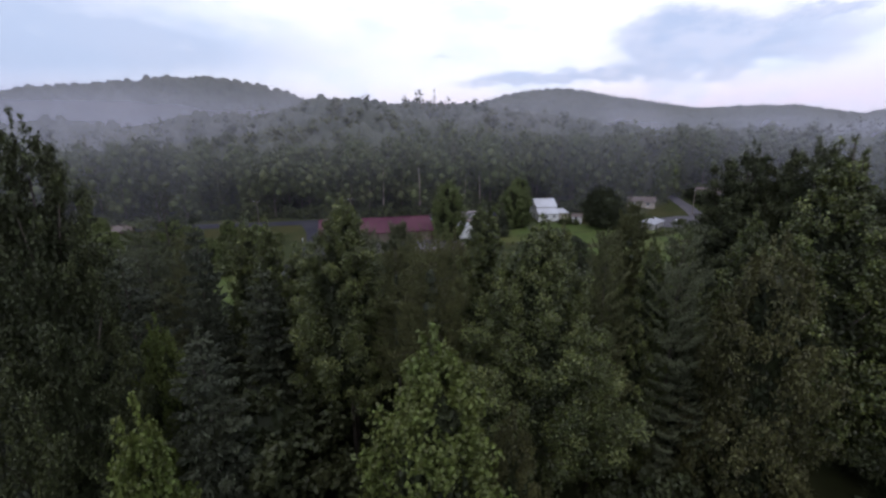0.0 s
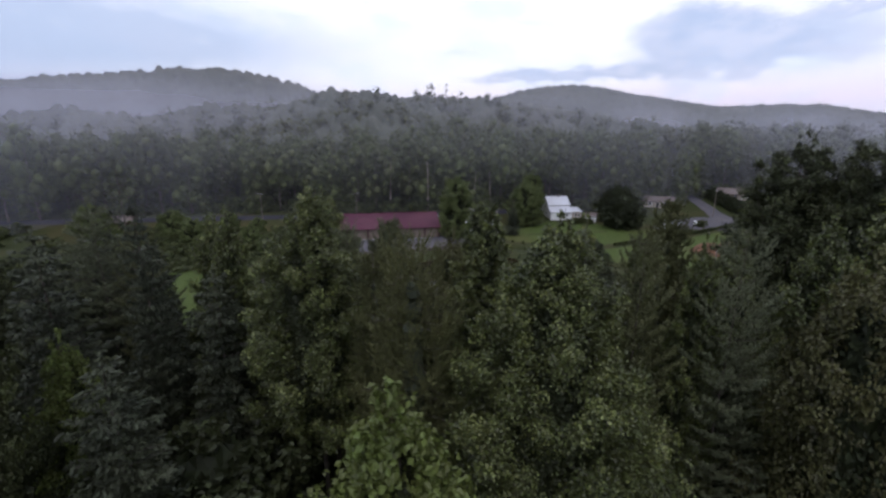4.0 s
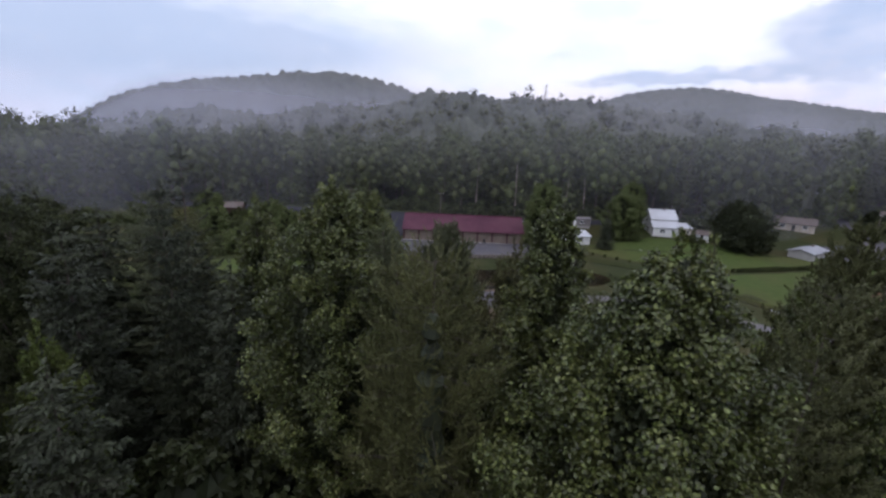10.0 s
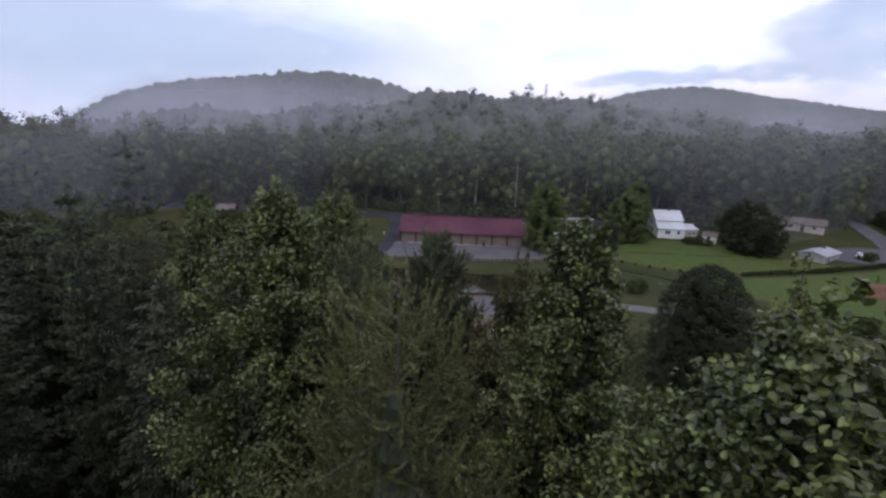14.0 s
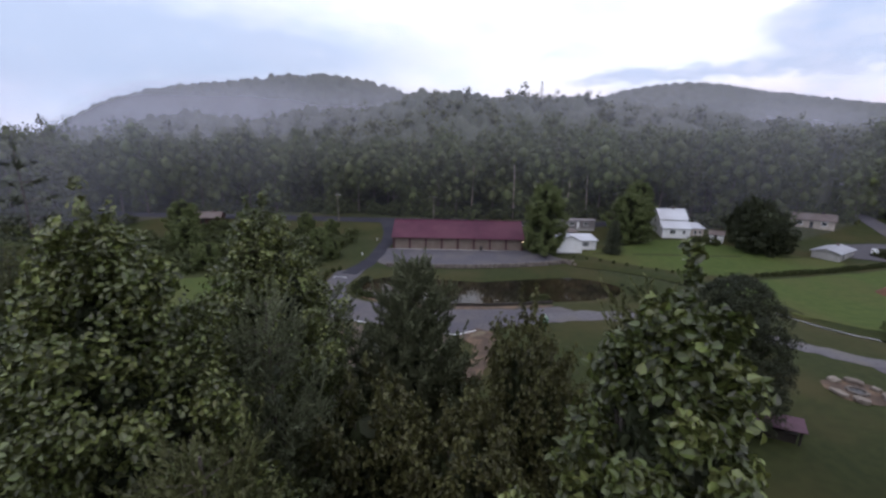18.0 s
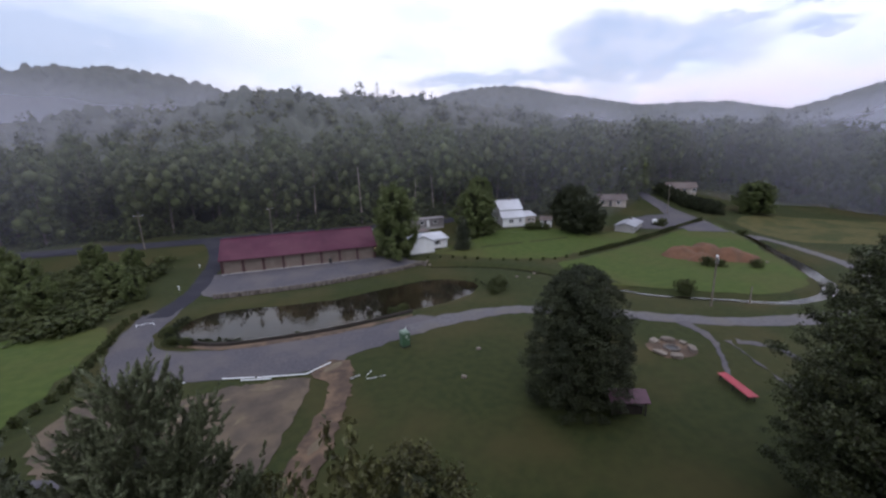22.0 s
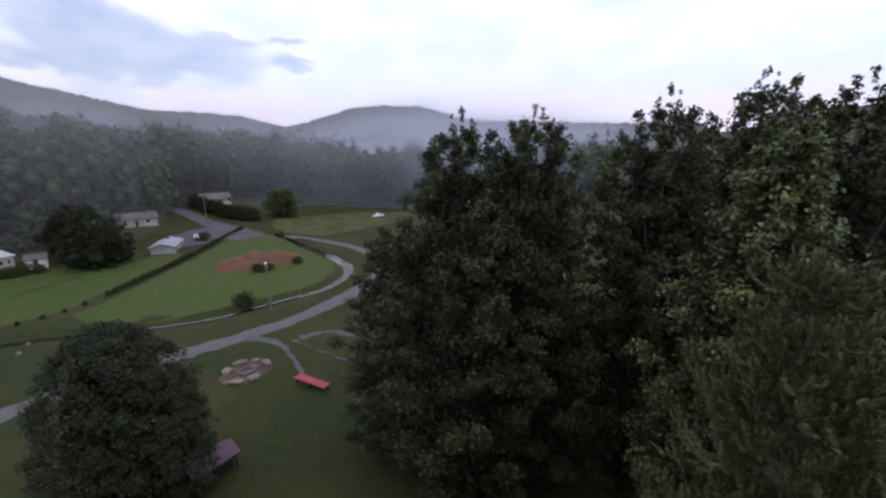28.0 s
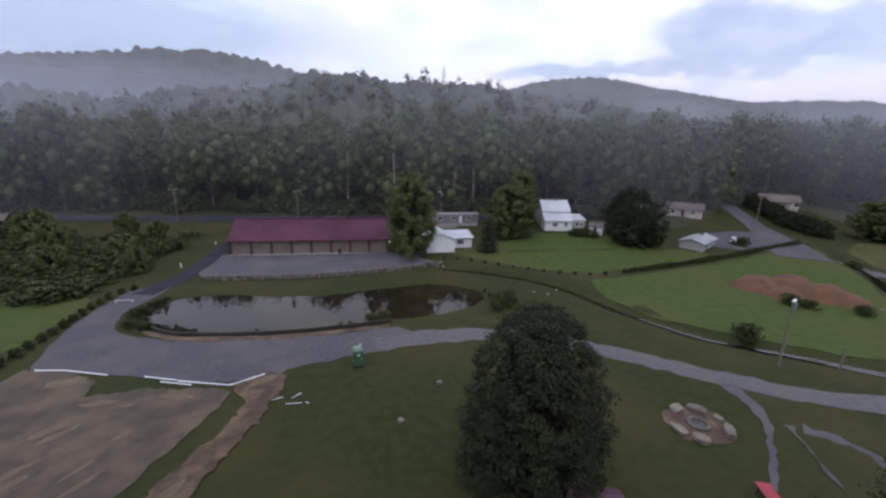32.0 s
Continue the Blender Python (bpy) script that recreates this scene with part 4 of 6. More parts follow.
# ring of stones round the fire
for i, a in enumerate(range(0, 360, 45)):
    x, y = 44.4 + 2.5 * math.cos(math.radians(a + 10)), 21.3 + 2.4 * math.sin(math.radians(a + 10))
    if i in (3, 6):
        continue
    boulder(x, y, 0.75 + 0.25 * ((i * 5) % 3 - 0.6), 0.45 + 0.1 * (i % 3), 0.4 + 0.12 * (i % 2), ROCK_PALE, "pale flat boulder used as a seat round the fire", "seats round the fire", 100 + i, a + 100)
for i in range(16):
    a = 2 * math.pi * i / 16
    boulder(44.4 + 0.85 * math.cos(a), 21.3 + 0.85 * math.sin(a), 0.24, 0.2, 0.26, ROCK, "grey stone of the fire ring", "stones of the fire ring", 130 + i, i * 40, "fire_ring_stone")
tagged(patch("fire_ash", [(43.5, 20.6), (45.0, 20.4), (45.4, 21.6), (44.6, 22.3), (43.5, 22)], ASH, 0.08, cell=0.5, ragged=0.08), "charred ash in the fire ring", "ash", kind="structure")
tagged(patch("fire_gravel", [(41.6, 19.6), (44.4, 18.6), (47.2, 19.8), (47.4, 22.6), (44.6, 24), (41.7, 23)], DIRT_DARK, 0.045, cell=1.0, ragged=0.15), "bare trodden dirt round the fire ring", "ground", kind="structure")


def red_bench():
    t = thing("long_table", "long red painted table on the grass", "table", on(42.6, 11.7, 71))
    top = part("tabletop", box(-2.35, 2.35, -0.52, 0.52, 0.70, 0.75, 0.01), BENCH_RED, t)
    for i in range(5):
        part("board", box(-2.35, 2.35, -0.52 + i * 0.21, -0.52 + i * 0.21 + 0.2, 0.751, 0.775, 0.006), BENCH_RED, top)
    for x in (-2.0, 0.0, 2.0):
        for s in (-1, 1):
            part("leg", tube((x, s * 0.45, 0), (x, s * 0.35, 0.7), 0.05, 0.05, 6), TIMBER, t)
        part("crossbar", box(x - 0.04, x + 0.04, -0.42, 0.42, 0.36, 0.42), TIMBER, t)


red_bench()


def well_house():
    t = thing("well_house", "small open shelter with purple-brown metal roof", "shelter", on(29.2, 13.6, -22))
    for s, y0 in ((-1, -1.3), (1, 1.3)):
        part("roof_slope", prism([(y0, 1.5), (0, 2.2), (0, 2.27), (y0, 1.57)], -1.9, 1.9), PURPLE_ROOF, t)
    for x in (-1.6, 1.6):
        for y in (-0.95, 0.95):
            part("post", box(x - 0.07, x + 0.07, y - 0.07, y + 0.07, -0.2, 1.62), TIMBER, t)
    part("box_body", box(-1.4, 1.4, -0.8, 0.8, 0, 0.9, 0.03), TIMBER, t)
    part("box_lid", box(-1.5, 1.5, -0.9, 0.9, 0.9, 0.98, 0.02), TIMBER, t)


well_house()


def utility_pole(x, y, tall, lamp=False, arm=True, label="weathered wooden utility pole"):
    t = thing("utility_pole", label, "utility pole", on(x, y, 30), "utility poles")
    part("pole", tube((0, 0, -0.5), (0, 0, tall), 0.15, 0.1, 10), POLE, t)
    if arm:
        part("crossarm", box(-1.1, 1.1, -0.06, 0.06, tall - 0.6, tall - 0.45, 0.01), POLE, t)
        for s in (-1.0, -0.5, 0.5, 1.0):
            part("insulator", tube((s, 0, tall - 0.45), (s, 0, tall - 0.25), 0.05, 0.04, 8), PLASTIC_WHITE, t)
    if lamp:
        part("transformer", tube((0.3, 0, tall - 1.5), (0.3, 0, tall - 0.7), 0.24, 0.24, 12), METAL, t)
        part("lamp_head", box(-0.75, -0.1, -0.16, 0.16, tall - 0.35, tall - 0.1, 0.05), PLASTIC_WHITE, t)
    return t


utility_pole(62.6, 29.6, 8.9, True, False, "wooden pole with a white lamp and transformer by the creek")
utility_pole(69.5, 28.0, 3.0, False, False, "short dark wooden post by the creek")
utility_pole(128, 96, 10.5)
utility_pole(137, 121, 11)
utility_pole(33, 110, 9.5, True, False)
utility_pole(-40, 111.5, 9.5)
utility_pole(-8, 110.5, 9.5)


def pond_edge():
    t = thing("timber_bulkhead", "dark timber edging along the pond", "retaining wall")
    line = resample([(-18.6, 50.2), (-12, 46.3), (-1, 45.3), (8, 46.0), (16.4, 47.6)], 1.6)
    for a, b in zip(line, line[1:]):
        mid, d = (a + b) / 2, b - a
        p = part("timber", box(-d.length / 2 - 0.02, d.length / 2 + 0.02, -0.14, 0.14, -0.7, 0.40, 0.02), TIMBER, t)
        p.matrix_basis = pose(mid.x, mid.y, 0.0, 0, 0, math.degrees(math.atan2(d.y, d.x)))


pond_edge()


def stone_wall():
    t = thing("stone_wall", "low dry wall of rough grey stones below the forecourt", "stone wall")
    line = resample([(-16.5, 69.0), (-8, 68.6), (2, 68.8), (12, 70.4), (20, 72.2), (27, 74.6)], 0.62)
    shapes = []
    for s in range(6):
        bm = bmesh.new()
        bmesh.ops.create_icosphere(bm, subdivisions=1, radius=0.5)
        for v in bm.verts:
            v.co *= 1 + noise.noise(v.co * 2 + Vector((s * 3.1, 0, 0))) * 0.5
            v.co = Vector((v.co.x * 0.95, v.co.y * 0.8, max(-0.3, min(0.36, v.co.z)) * 1.25))
        me = bpy.data.meshes.new("stone")
        bm.to_mesh(me)
        bm.free()
        me.materials.append(ROCK)
        shapes.append(me)
    for i, p in enumerate(line):
        for k in range(2):
            ob = part("stone", shapes[(i * 5 + k * 2) % 6], None, t)
            ob.matrix_basis = pose(p.x + 0.1 * ((i * 7) % 5 - 2) * 0.5, p.y + 0.18 * k - 0.1, grade(p.x, p.y) + 0.15 + 0.36 * k, 0, 0, i * 67 + k * 40)


stone_wall()


def clay_mound():
    n, m = 64, 40
    vs, fs = [], []
    heaps = [(-0.55, 0.1, 0.45, 2.9), (-0.05, 0.25, 0.45, 3.8), (0.4, -0.05, 0.42, 3.3), (0.7, -0.25, 0.3, 2.2), (-0.25, -0.35, 0.35, 1.8)]
    for j in range(m):
        for i in range(n):
            u, v = i / (n - 1) * 2 - 1, j / (m - 1) * 2 - 1
            z = -0.15
            for hu, hv, hr, hz in heaps:
                d = math.hypot(u - hu, (v - hv) * 0.75) / hr
                z = max(z, hz * 0.85 * (1 - d * d))
            z += 0.45 * noise.noise(Vector((u * 7, v * 5, 1))) * (z > 0) + 0.2 * noise.noise(Vector((u * 17, v * 11, 4))) * (z > 0)
            x, y = u * 10.0 * math.cos(-0.62) - v * 6.5 * math.sin(-0.62) + 91.0, u * 10.0 * math.sin(-0.62) + v * 6.5 * math.cos(-0.62) + 51.5
            vs.append((x, y, grade(x, y) + max(z, -0.15)))
    for j in range(m - 1):
        for i in range(n - 1):
            a = j * n + i
            fs.append((a, a + 1, a + n + 1, a + n))
    tagged(part("clay_mound", raw_mesh("clay_mound", vs, fs, CLAY, True), None), "heaps of red clay spoil on the meadow", "mound")


clay_mound()
for i, (x, y) in enumerate([(42, 57), (44, 55.5), (46.5, 57.5), (98, 43), (16.5, 25.3), (21, 31)]):
    boulder(x, y, 0.4, 0.3, 0.3, ROCK_PALE, "small pale stone lying in the grass", "stones in the grass", 200 + i, i * 33)
for i, (x, y) in enumerate([(27.3, 75.0), (27.9, 75.5), (28.3, 74.6), (26.9, 74.3)]):
    boulder(x, y, 0.5, 0.4, 0.4, ROCK_PALE, "pale stone at the end of the wall", "stones at the wall's end", 220 + i, i * 50)


def culvert():
    t = thing("culvert_pole", "pair of thin pale posts beside the drive", "post", on(-25.0, 58.7))
    for x in (-1.2, 1.2):
        part("post", tube((x, 0, -0.2), (x, 0, 0.5), 0.06, 0.06, 8), PLASTIC_WHITE, t)
    part("bar", tube((-1.2, 0, 0.45), (1.2, 0, 0.45), 0.04, 0.04, 8), PLASTIC_WHITE, t)


culvert()
for x, y in ((-23.5, 92), (-24.2, 76)):
    t = thing("marker_post", "white marker beside the asphalt drive", "post", on(x, y), "markers beside the drive")
    part("post", box(-0.06, 0.06, -0.06, 0.06, -0.2, 0.9, 0.01), PLASTIC_WHITE, t)
    part("plate", box(-0.17, 0.17, -0.08, -0.05, 0.6, 0.92, 0.01), PLASTIC_WHITE, t)


def guard_rail():
    t = thing("guard_rail", "galvanised guard rail along the hill road", "guard rail")
    line = resample([(-18, 111.0), (0, 110.6), (18, 110.0), (34, 109.6)], 4.0)
    for a, b in zip(line, line[1:]):
        z = grade(a.x, a.y) + 0.6
        d, mid = b - a, (a + b) / 2
        p = part("rail", box(-d.length / 2, d.length / 2, -0.04, 0.04, -0.15, 0.15, 0.02), METAL, t)
        p.matrix_basis = pose(mid.x, mid.y, z, 0, 0, math.degrees(math.atan2(d.y, d.x)))
        part("post", box(a.x - 0.07, a.x + 0.07, a.y + 0.05, a.y + 0.2, z - 1.0, z + 0.15), POLE, t)


guard_rail()

# ---- trees ----
def leaf_quads(pos, nrm, size, aspect, rng, droop=0.25, lean=None):
    """One folded leaf a position: base, side, tip, side."""
    n = len(pos)
    nrm = nrm / (np.linalg.norm(nrm, axis=1, keepdims=True) + 1e-9)
    axis = rng.normal(size=(n, 3)) if lean is None else lean + 0.25 * rng.normal(size=(n, 3))
    axis[:, 2] -= droop
    axis -= (axis * nrm).sum(1, keepdims=True) * nrm
    axis /= np.linalg.norm(axis, axis=1, keepdims=True) + 1e-9
    side = np.cross(nrm, axis)
    ln = (size * rng.uniform(0.7, 1.3, n))[:, None]
    base, tip = pos - axis * ln * 0.5, pos + axis * ln * 0.5 - nrm * ln * 0.12
    mid = pos + nrm * ln * 0.10
    v = np.stack([base, mid + side * ln * aspect * 0.5, tip, mid - side * ln * aspect * 0.5], 1)
    return v.reshape(-1, 3)


def quad_ids(n):
    return np.arange(n * 4, dtype=np.int32).reshape(-1, 4)


def ball(rng, n):
    v = rng.normal(size=(n, 3))
    return v / (np.linalg.norm(v, axis=1, keepdims=True) + 1e-9)


ICO = bmesh.new()
bmesh.ops.create_icosphere(ICO, subdivisions=1, radius=1.0)
ICO_V1 = np.array([v.co[:] for v in ICO.verts])
ICO_F1 = np.array([[v.index for v in f.verts] for f in ICO.faces])
ICO.free()


def outline(s, kind):
    """Half-width of a crown by height, 0 at the foot to 1 at the top."""
    peak, power = {"oval": (0.42, 2.2), "dome": (0.22, 2.4), "tall": (0.36, 1.7), "spread": (0.5, 2.0), "cone": (0.3, 1.5), "spear": (0.2, 1.0)}[kind]
    u = np.where(s < peak, (peak - s) / peak * 0.72, (s - peak) / (1 - peak))
    if kind == "spear":
        return np.clip(1 - np.clip(u, 0, 1) ** 1.15, 0.02, 1) ** 0.72
    return np.sqrt(np.clip(1 - np.clip(u, 0, 1) ** power, 0.015, 1))


def blobs(rng, centre, size, flat=0.9):
    """Uneven closed lumps of foliage, as loose quads, that stop light from passing through a crown."""
    n = 4
    grid = np.linspace(-1, 1, n)
    u, v = np.meshgrid(grid, grid)
    k = np.arange(n * n).reshape(n, n)
    q = np.stack([k[:-1, :-1], k[:-1, 1:], k[1:, 1:], k[1:, :-1]], -1).reshape(-1, 4)
    faces = []
    for axis in range(3):
        for sign in (-1.0, 1.0):
            p = np.zeros((n * n, 3))
            p[:, axis], p[:, (axis + 1) % 3], p[:, (axis + 2) % 3] = sign, u.ravel() * sign, v.ravel()
            faces.append(p[q].reshape(-1, 3))
    unit = np.concatenate(faces)
    unit /= np.linalg.norm(unit, axis=1, keepdims=True)
    out = []
    for c, s in zip(centre, size):
        a = rng.uniform(0, 6.28, 3)
        lump = 1 + 0.18 * np.sin(3.1 * unit[:, 0] + a[0]) * np.sin(2.7 * unit[:, 1] + a[1]) + 0.14 * np.sin(5.3 * unit[:, 2] + a[2])
        out.append(c + unit * (lump * s)[:, None] * np.array([1, 1, flat]))
    return np.concatenate(out)


def broad_crown(seed, h, r, foot, clumps, per, leaf, kind="tall", lobe=0.42, lobes=18, clump=0.16, outward=0.0):
    """Leaf positions of a broadleaved crown: lobes on limbs, each of many clumps, uneven in outline."""
    rng = np.random.default_rng(seed)
    ls = np.clip((np.arange(lobes) + rng.uniform(0, 1, lobes)) / lobes, 0, 0.97)
    la = np.arange(lobes) * 2.39996 + rng.uniform(-0.5, 0.5, lobes)
    lr = r * outline(ls, kind) * rng.uniform(0.5, 0.78, lobes)
    lz = foot + (h - foot) * ls * 0.93
    lsize = r * lobe * rng.uniform(0.7, 1.2, lobes) * np.clip(0.45 + outline(ls, kind) * 0.6, 0.4, 1)
    centre = np.stack([np.cos(la) * lr, np.sin(la) * lr, lz], 1)
    centre[-1] = (rng.normal() * 0.1, rng.normal() * 0.1, h - lsize[-1] * 0.9)
    if kind == "dome":
        t = rng.uniform(0, 1, clumps) ** 0.85
        a = rng.uniform(0, 2 * np.pi, clumps)
        d = np.stack([np.cos(a), np.sin(a), 0.3 + t], 1)
        wave = 1 + 0.05 * np.sin(5 * a + 7 * t) + 0.04 * np.sin(11 * a - 5 * t)
        rad = r * outline(t, kind) * wave * np.sqrt(rng.uniform(0.6, 1.0, clumps))
        c = np.stack([np.cos(a) * rad, np.sin(a) * rad, foot + (h - foot) * t], 1)
    else:
        own = rng.choice(lobes, clumps, p=lsize ** 1.3 / (lsize ** 1.3).sum())
        d = ball(rng, clumps) + np.array([0, 0, 0.25]) + 0.5 * centre[own] * np.array([1, 1, 0]) / r
        d /= np.linalg.norm(d, axis=1, keepdims=True)
        c = centre[own] + d * (lsize[own] * rng.uniform(0.72, 1.05, clumps))[:, None]
        c[:, 2] = np.clip(c[:, 2], foot * 0.6, h)
    size = r * clump * rng.uniform(0.6, 1.35, clumps)
    who = np.repeat(np.arange(clumps), per)
    e = ball(rng, clumps * per)
    pos = c[who] + e * (size[who] * rng.uniform(0.2, 1.0, len(who)) ** 0.5)[:, None] * np.array([1, 1, 0.7])
    nrm = e * 0.5 + d[who] * 0.4 + 0.5 * rng.normal(size=e.shape) + np.array([0, 0, 0.6])
    nrm = nrm + outward * d[who]
    # sprays deeper inside, which close the crown
    m = clumps * per // 5
    t = rng.uniform(0.02, 0.93, m)
    a = rng.uniform(0, 2 * np.pi, m)
    rad = r * outline(t, kind) * 0.64 * np.sqrt(rng.uniform(0.1, 1, m))
    deep = np.stack([np.cos(a) * rad, np.sin(a) * rad, foot + (h - foot) * t * 0.93], 1)
    inner = leaf_quads(deep, ball(rng, m), max(leaf * 1.5, r * 0.06), 0.8, rng)
    return np.concatenate([leaf_quads(pos, nrm, leaf, 0.72, rng), inner]), c


def bough_crown(seed, h, r, foot, boughs, per, leaf, kind="tall", size=0.24, aspect=0.72, rise=0.75, leaders=5):
    """Leaves of a dense crown: rising boughs end on the crown's outline and carry twigs, each with a tuft of leaves,
    round a closed heart coloured dark as if in shade.

    Gives the leaves, their state (0 grown, 1 deep in the crown and coloured as shaded, 2 young at the tips), the heart
    and the boughs' ends.
    """
    rng = np.random.default_rng(seed)
    s = np.clip((np.arange(boughs) + rng.uniform(0, 1, boughs)) / boughs, 0, 0.98) ** 0.85
    a = np.arange(boughs) * 2.39996 + rng.uniform(-0.5, 0.5, boughs)
    wide = outline(s, kind)
    bulge = 1 + 0.16 * np.sin(3 * a + 9 * s + seed) + 0.09 * np.sin(7 * a - 5 * s)
    rad = r * wide * bulge * rng.uniform(0.68, 1.06, boughs)
    tip = np.stack([np.cos(a) * rad, np.sin(a) * rad, foot + (h - foot) * (0.97 * s + 0.05 * rng.uniform(-1, 1, boughs) * (1 - s))], 1)
    k = leaders
    s[-k:], rad[-k:] = 1.0, rng.uniform(0.1, 0.35, k) * r * 0.6
    tip[-k:] = np.stack([np.cos(a[-k:]) * rad[-k:], np.sin(a[-k:]) * rad[-k:], h - rng.uniform(0, 0.09, k) * (h - foot)], 1)
    tip[-1] = (0, 0, h)
    root = np.stack([0 * a, 0 * a, np.maximum(tip[:, 2] - rise * rad - 0.03 * h, foot * 0.5)], 1)
    root[-k:, 2] = h - 0.14 * (h - foot)
    twigs = max(6, per // 24)
    own = np.repeat(np.arange(boughs), twigs)
    u = 0.38 + 0.64 * rng.uniform(0, 1, len(own)) ** 0.55
    along = tip[own] - root[own]
    at_ = root[own] + along * np.stack([u ** 0.85, u ** 0.85, u ** 1.35], 1)
    d = ball(rng, len(own)) + np.stack([np.cos(a), np.sin(a), 0.3 + 0.6 * s], 1)[own] * 0.75
    d /= np.linalg.norm(d, axis=1, keepdims=True)
    spread_ = r * size * (0.35 + 0.65 * wide[own])
    spread_[own >= boughs - k] *= 0.35
    at_ = at_ + d * (spread_ * rng.uniform(0.15, 1.0, len(own)) * np.clip(1.35 - 0.75 * u, 0.3, 1))[:, None] * np.array([1, 1, 0.85])
    tuft = spread_ * rng.uniform(0.28, 0.62, len(own)) + 0.5 * leaf
    young = (u > 0.86) & (rng.uniform(0, 1, len(own)) < 0.28)
    who = rng.choice(len(own), boughs * per, p=tuft ** 1.6 / (tuft ** 1.6).sum())
    e = ball(rng, len(who)) + 0.35 * d[who]
    pos = at_[who] + e * (tuft[who] * rng.uniform(0.1, 1.0, len(who)) ** 0.5)[:, None] * np.array([1, 1, 0.8])
    nrm = e * 0.45 + d[who] * 0.3 + np.array([0, 0, 0.5]) + 0.7 * rng.normal(size=e.shape)
    leaves = leaf_quads(pos, nrm, leaf, aspect, rng, droop=0.45)
    # sprays deeper inside close the gaps between the boughs
    m = boughs * per // 6
    t = rng.uniform(0.0, 0.9, m)
    b = rng.uniform(0, 2 * np.pi, m)
    rad = r * outline(t, kind) * rng.uniform(0.3, 0.58, m)
    deep = np.stack([np.cos(b) * rad, np.sin(b) * rad, foot + (h - foot) * t * 0.95], 1)
    side = np.stack([np.cos(b), np.sin(b), 0.2 + 0 * b], 1) + 0.5 * rng.normal(size=(m, 3))
    leaves = np.concatenate([leaves, leaf_quads(deep, side, leaf * 1.6, aspect, rng, droop=0.45)])
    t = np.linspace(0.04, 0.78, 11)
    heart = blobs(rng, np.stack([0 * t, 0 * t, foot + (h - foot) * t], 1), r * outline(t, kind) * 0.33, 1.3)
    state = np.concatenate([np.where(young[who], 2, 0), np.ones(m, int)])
    return leaves, state, heart, tip


def limbs_mesh(seed, h, r, foot, tips, trunk_r, count=14, bark=BARK):
    rng = np.random.default_rng(seed + 90)
    bm = bmesh.new()
    pts = [Vector((0, 0, -0.5))]
    for i in range(1, 6):
        pts.append(Vector((rng.normal() * 0.12 * i / 3, rng.normal() * 0.12 * i / 3, h * 0.9 * i / 5)))
    for i in range(5):
        add_tube(bm, pts[i], pts[i + 1], trunk_r * (1 - i / 5.6), trunk_r * (1 - (i + 1) / 5.6), 8)
    order = rng.permutation(len(tips))[:count]
    for j in order:
        tip = Vector(tips[j])
        z0 = max(foot * 0.8, tip.z - r * 0.8)
        k = min(max(z0 / (h * 0.9) * 5, 0), 4.99)
        root = pts[int(k)].lerp(pts[int(k) + 1], k - int(k))
        mid = root.lerp(tip, 0.5) + Vector((0, 0, -0.12 * (tip - root).length))
        add_tube(bm, root, mid, trunk_r * 0.32, trunk_r * 0.2, 5)
        add_tube(bm, mid, tip, trunk_r * 0.2, trunk_r * 0.05, 5)
    me = bpy.data.meshes.new("trunk")
    bm.to_mesh(me)
    bm.free()
    me.materials.append(bark)
    return me


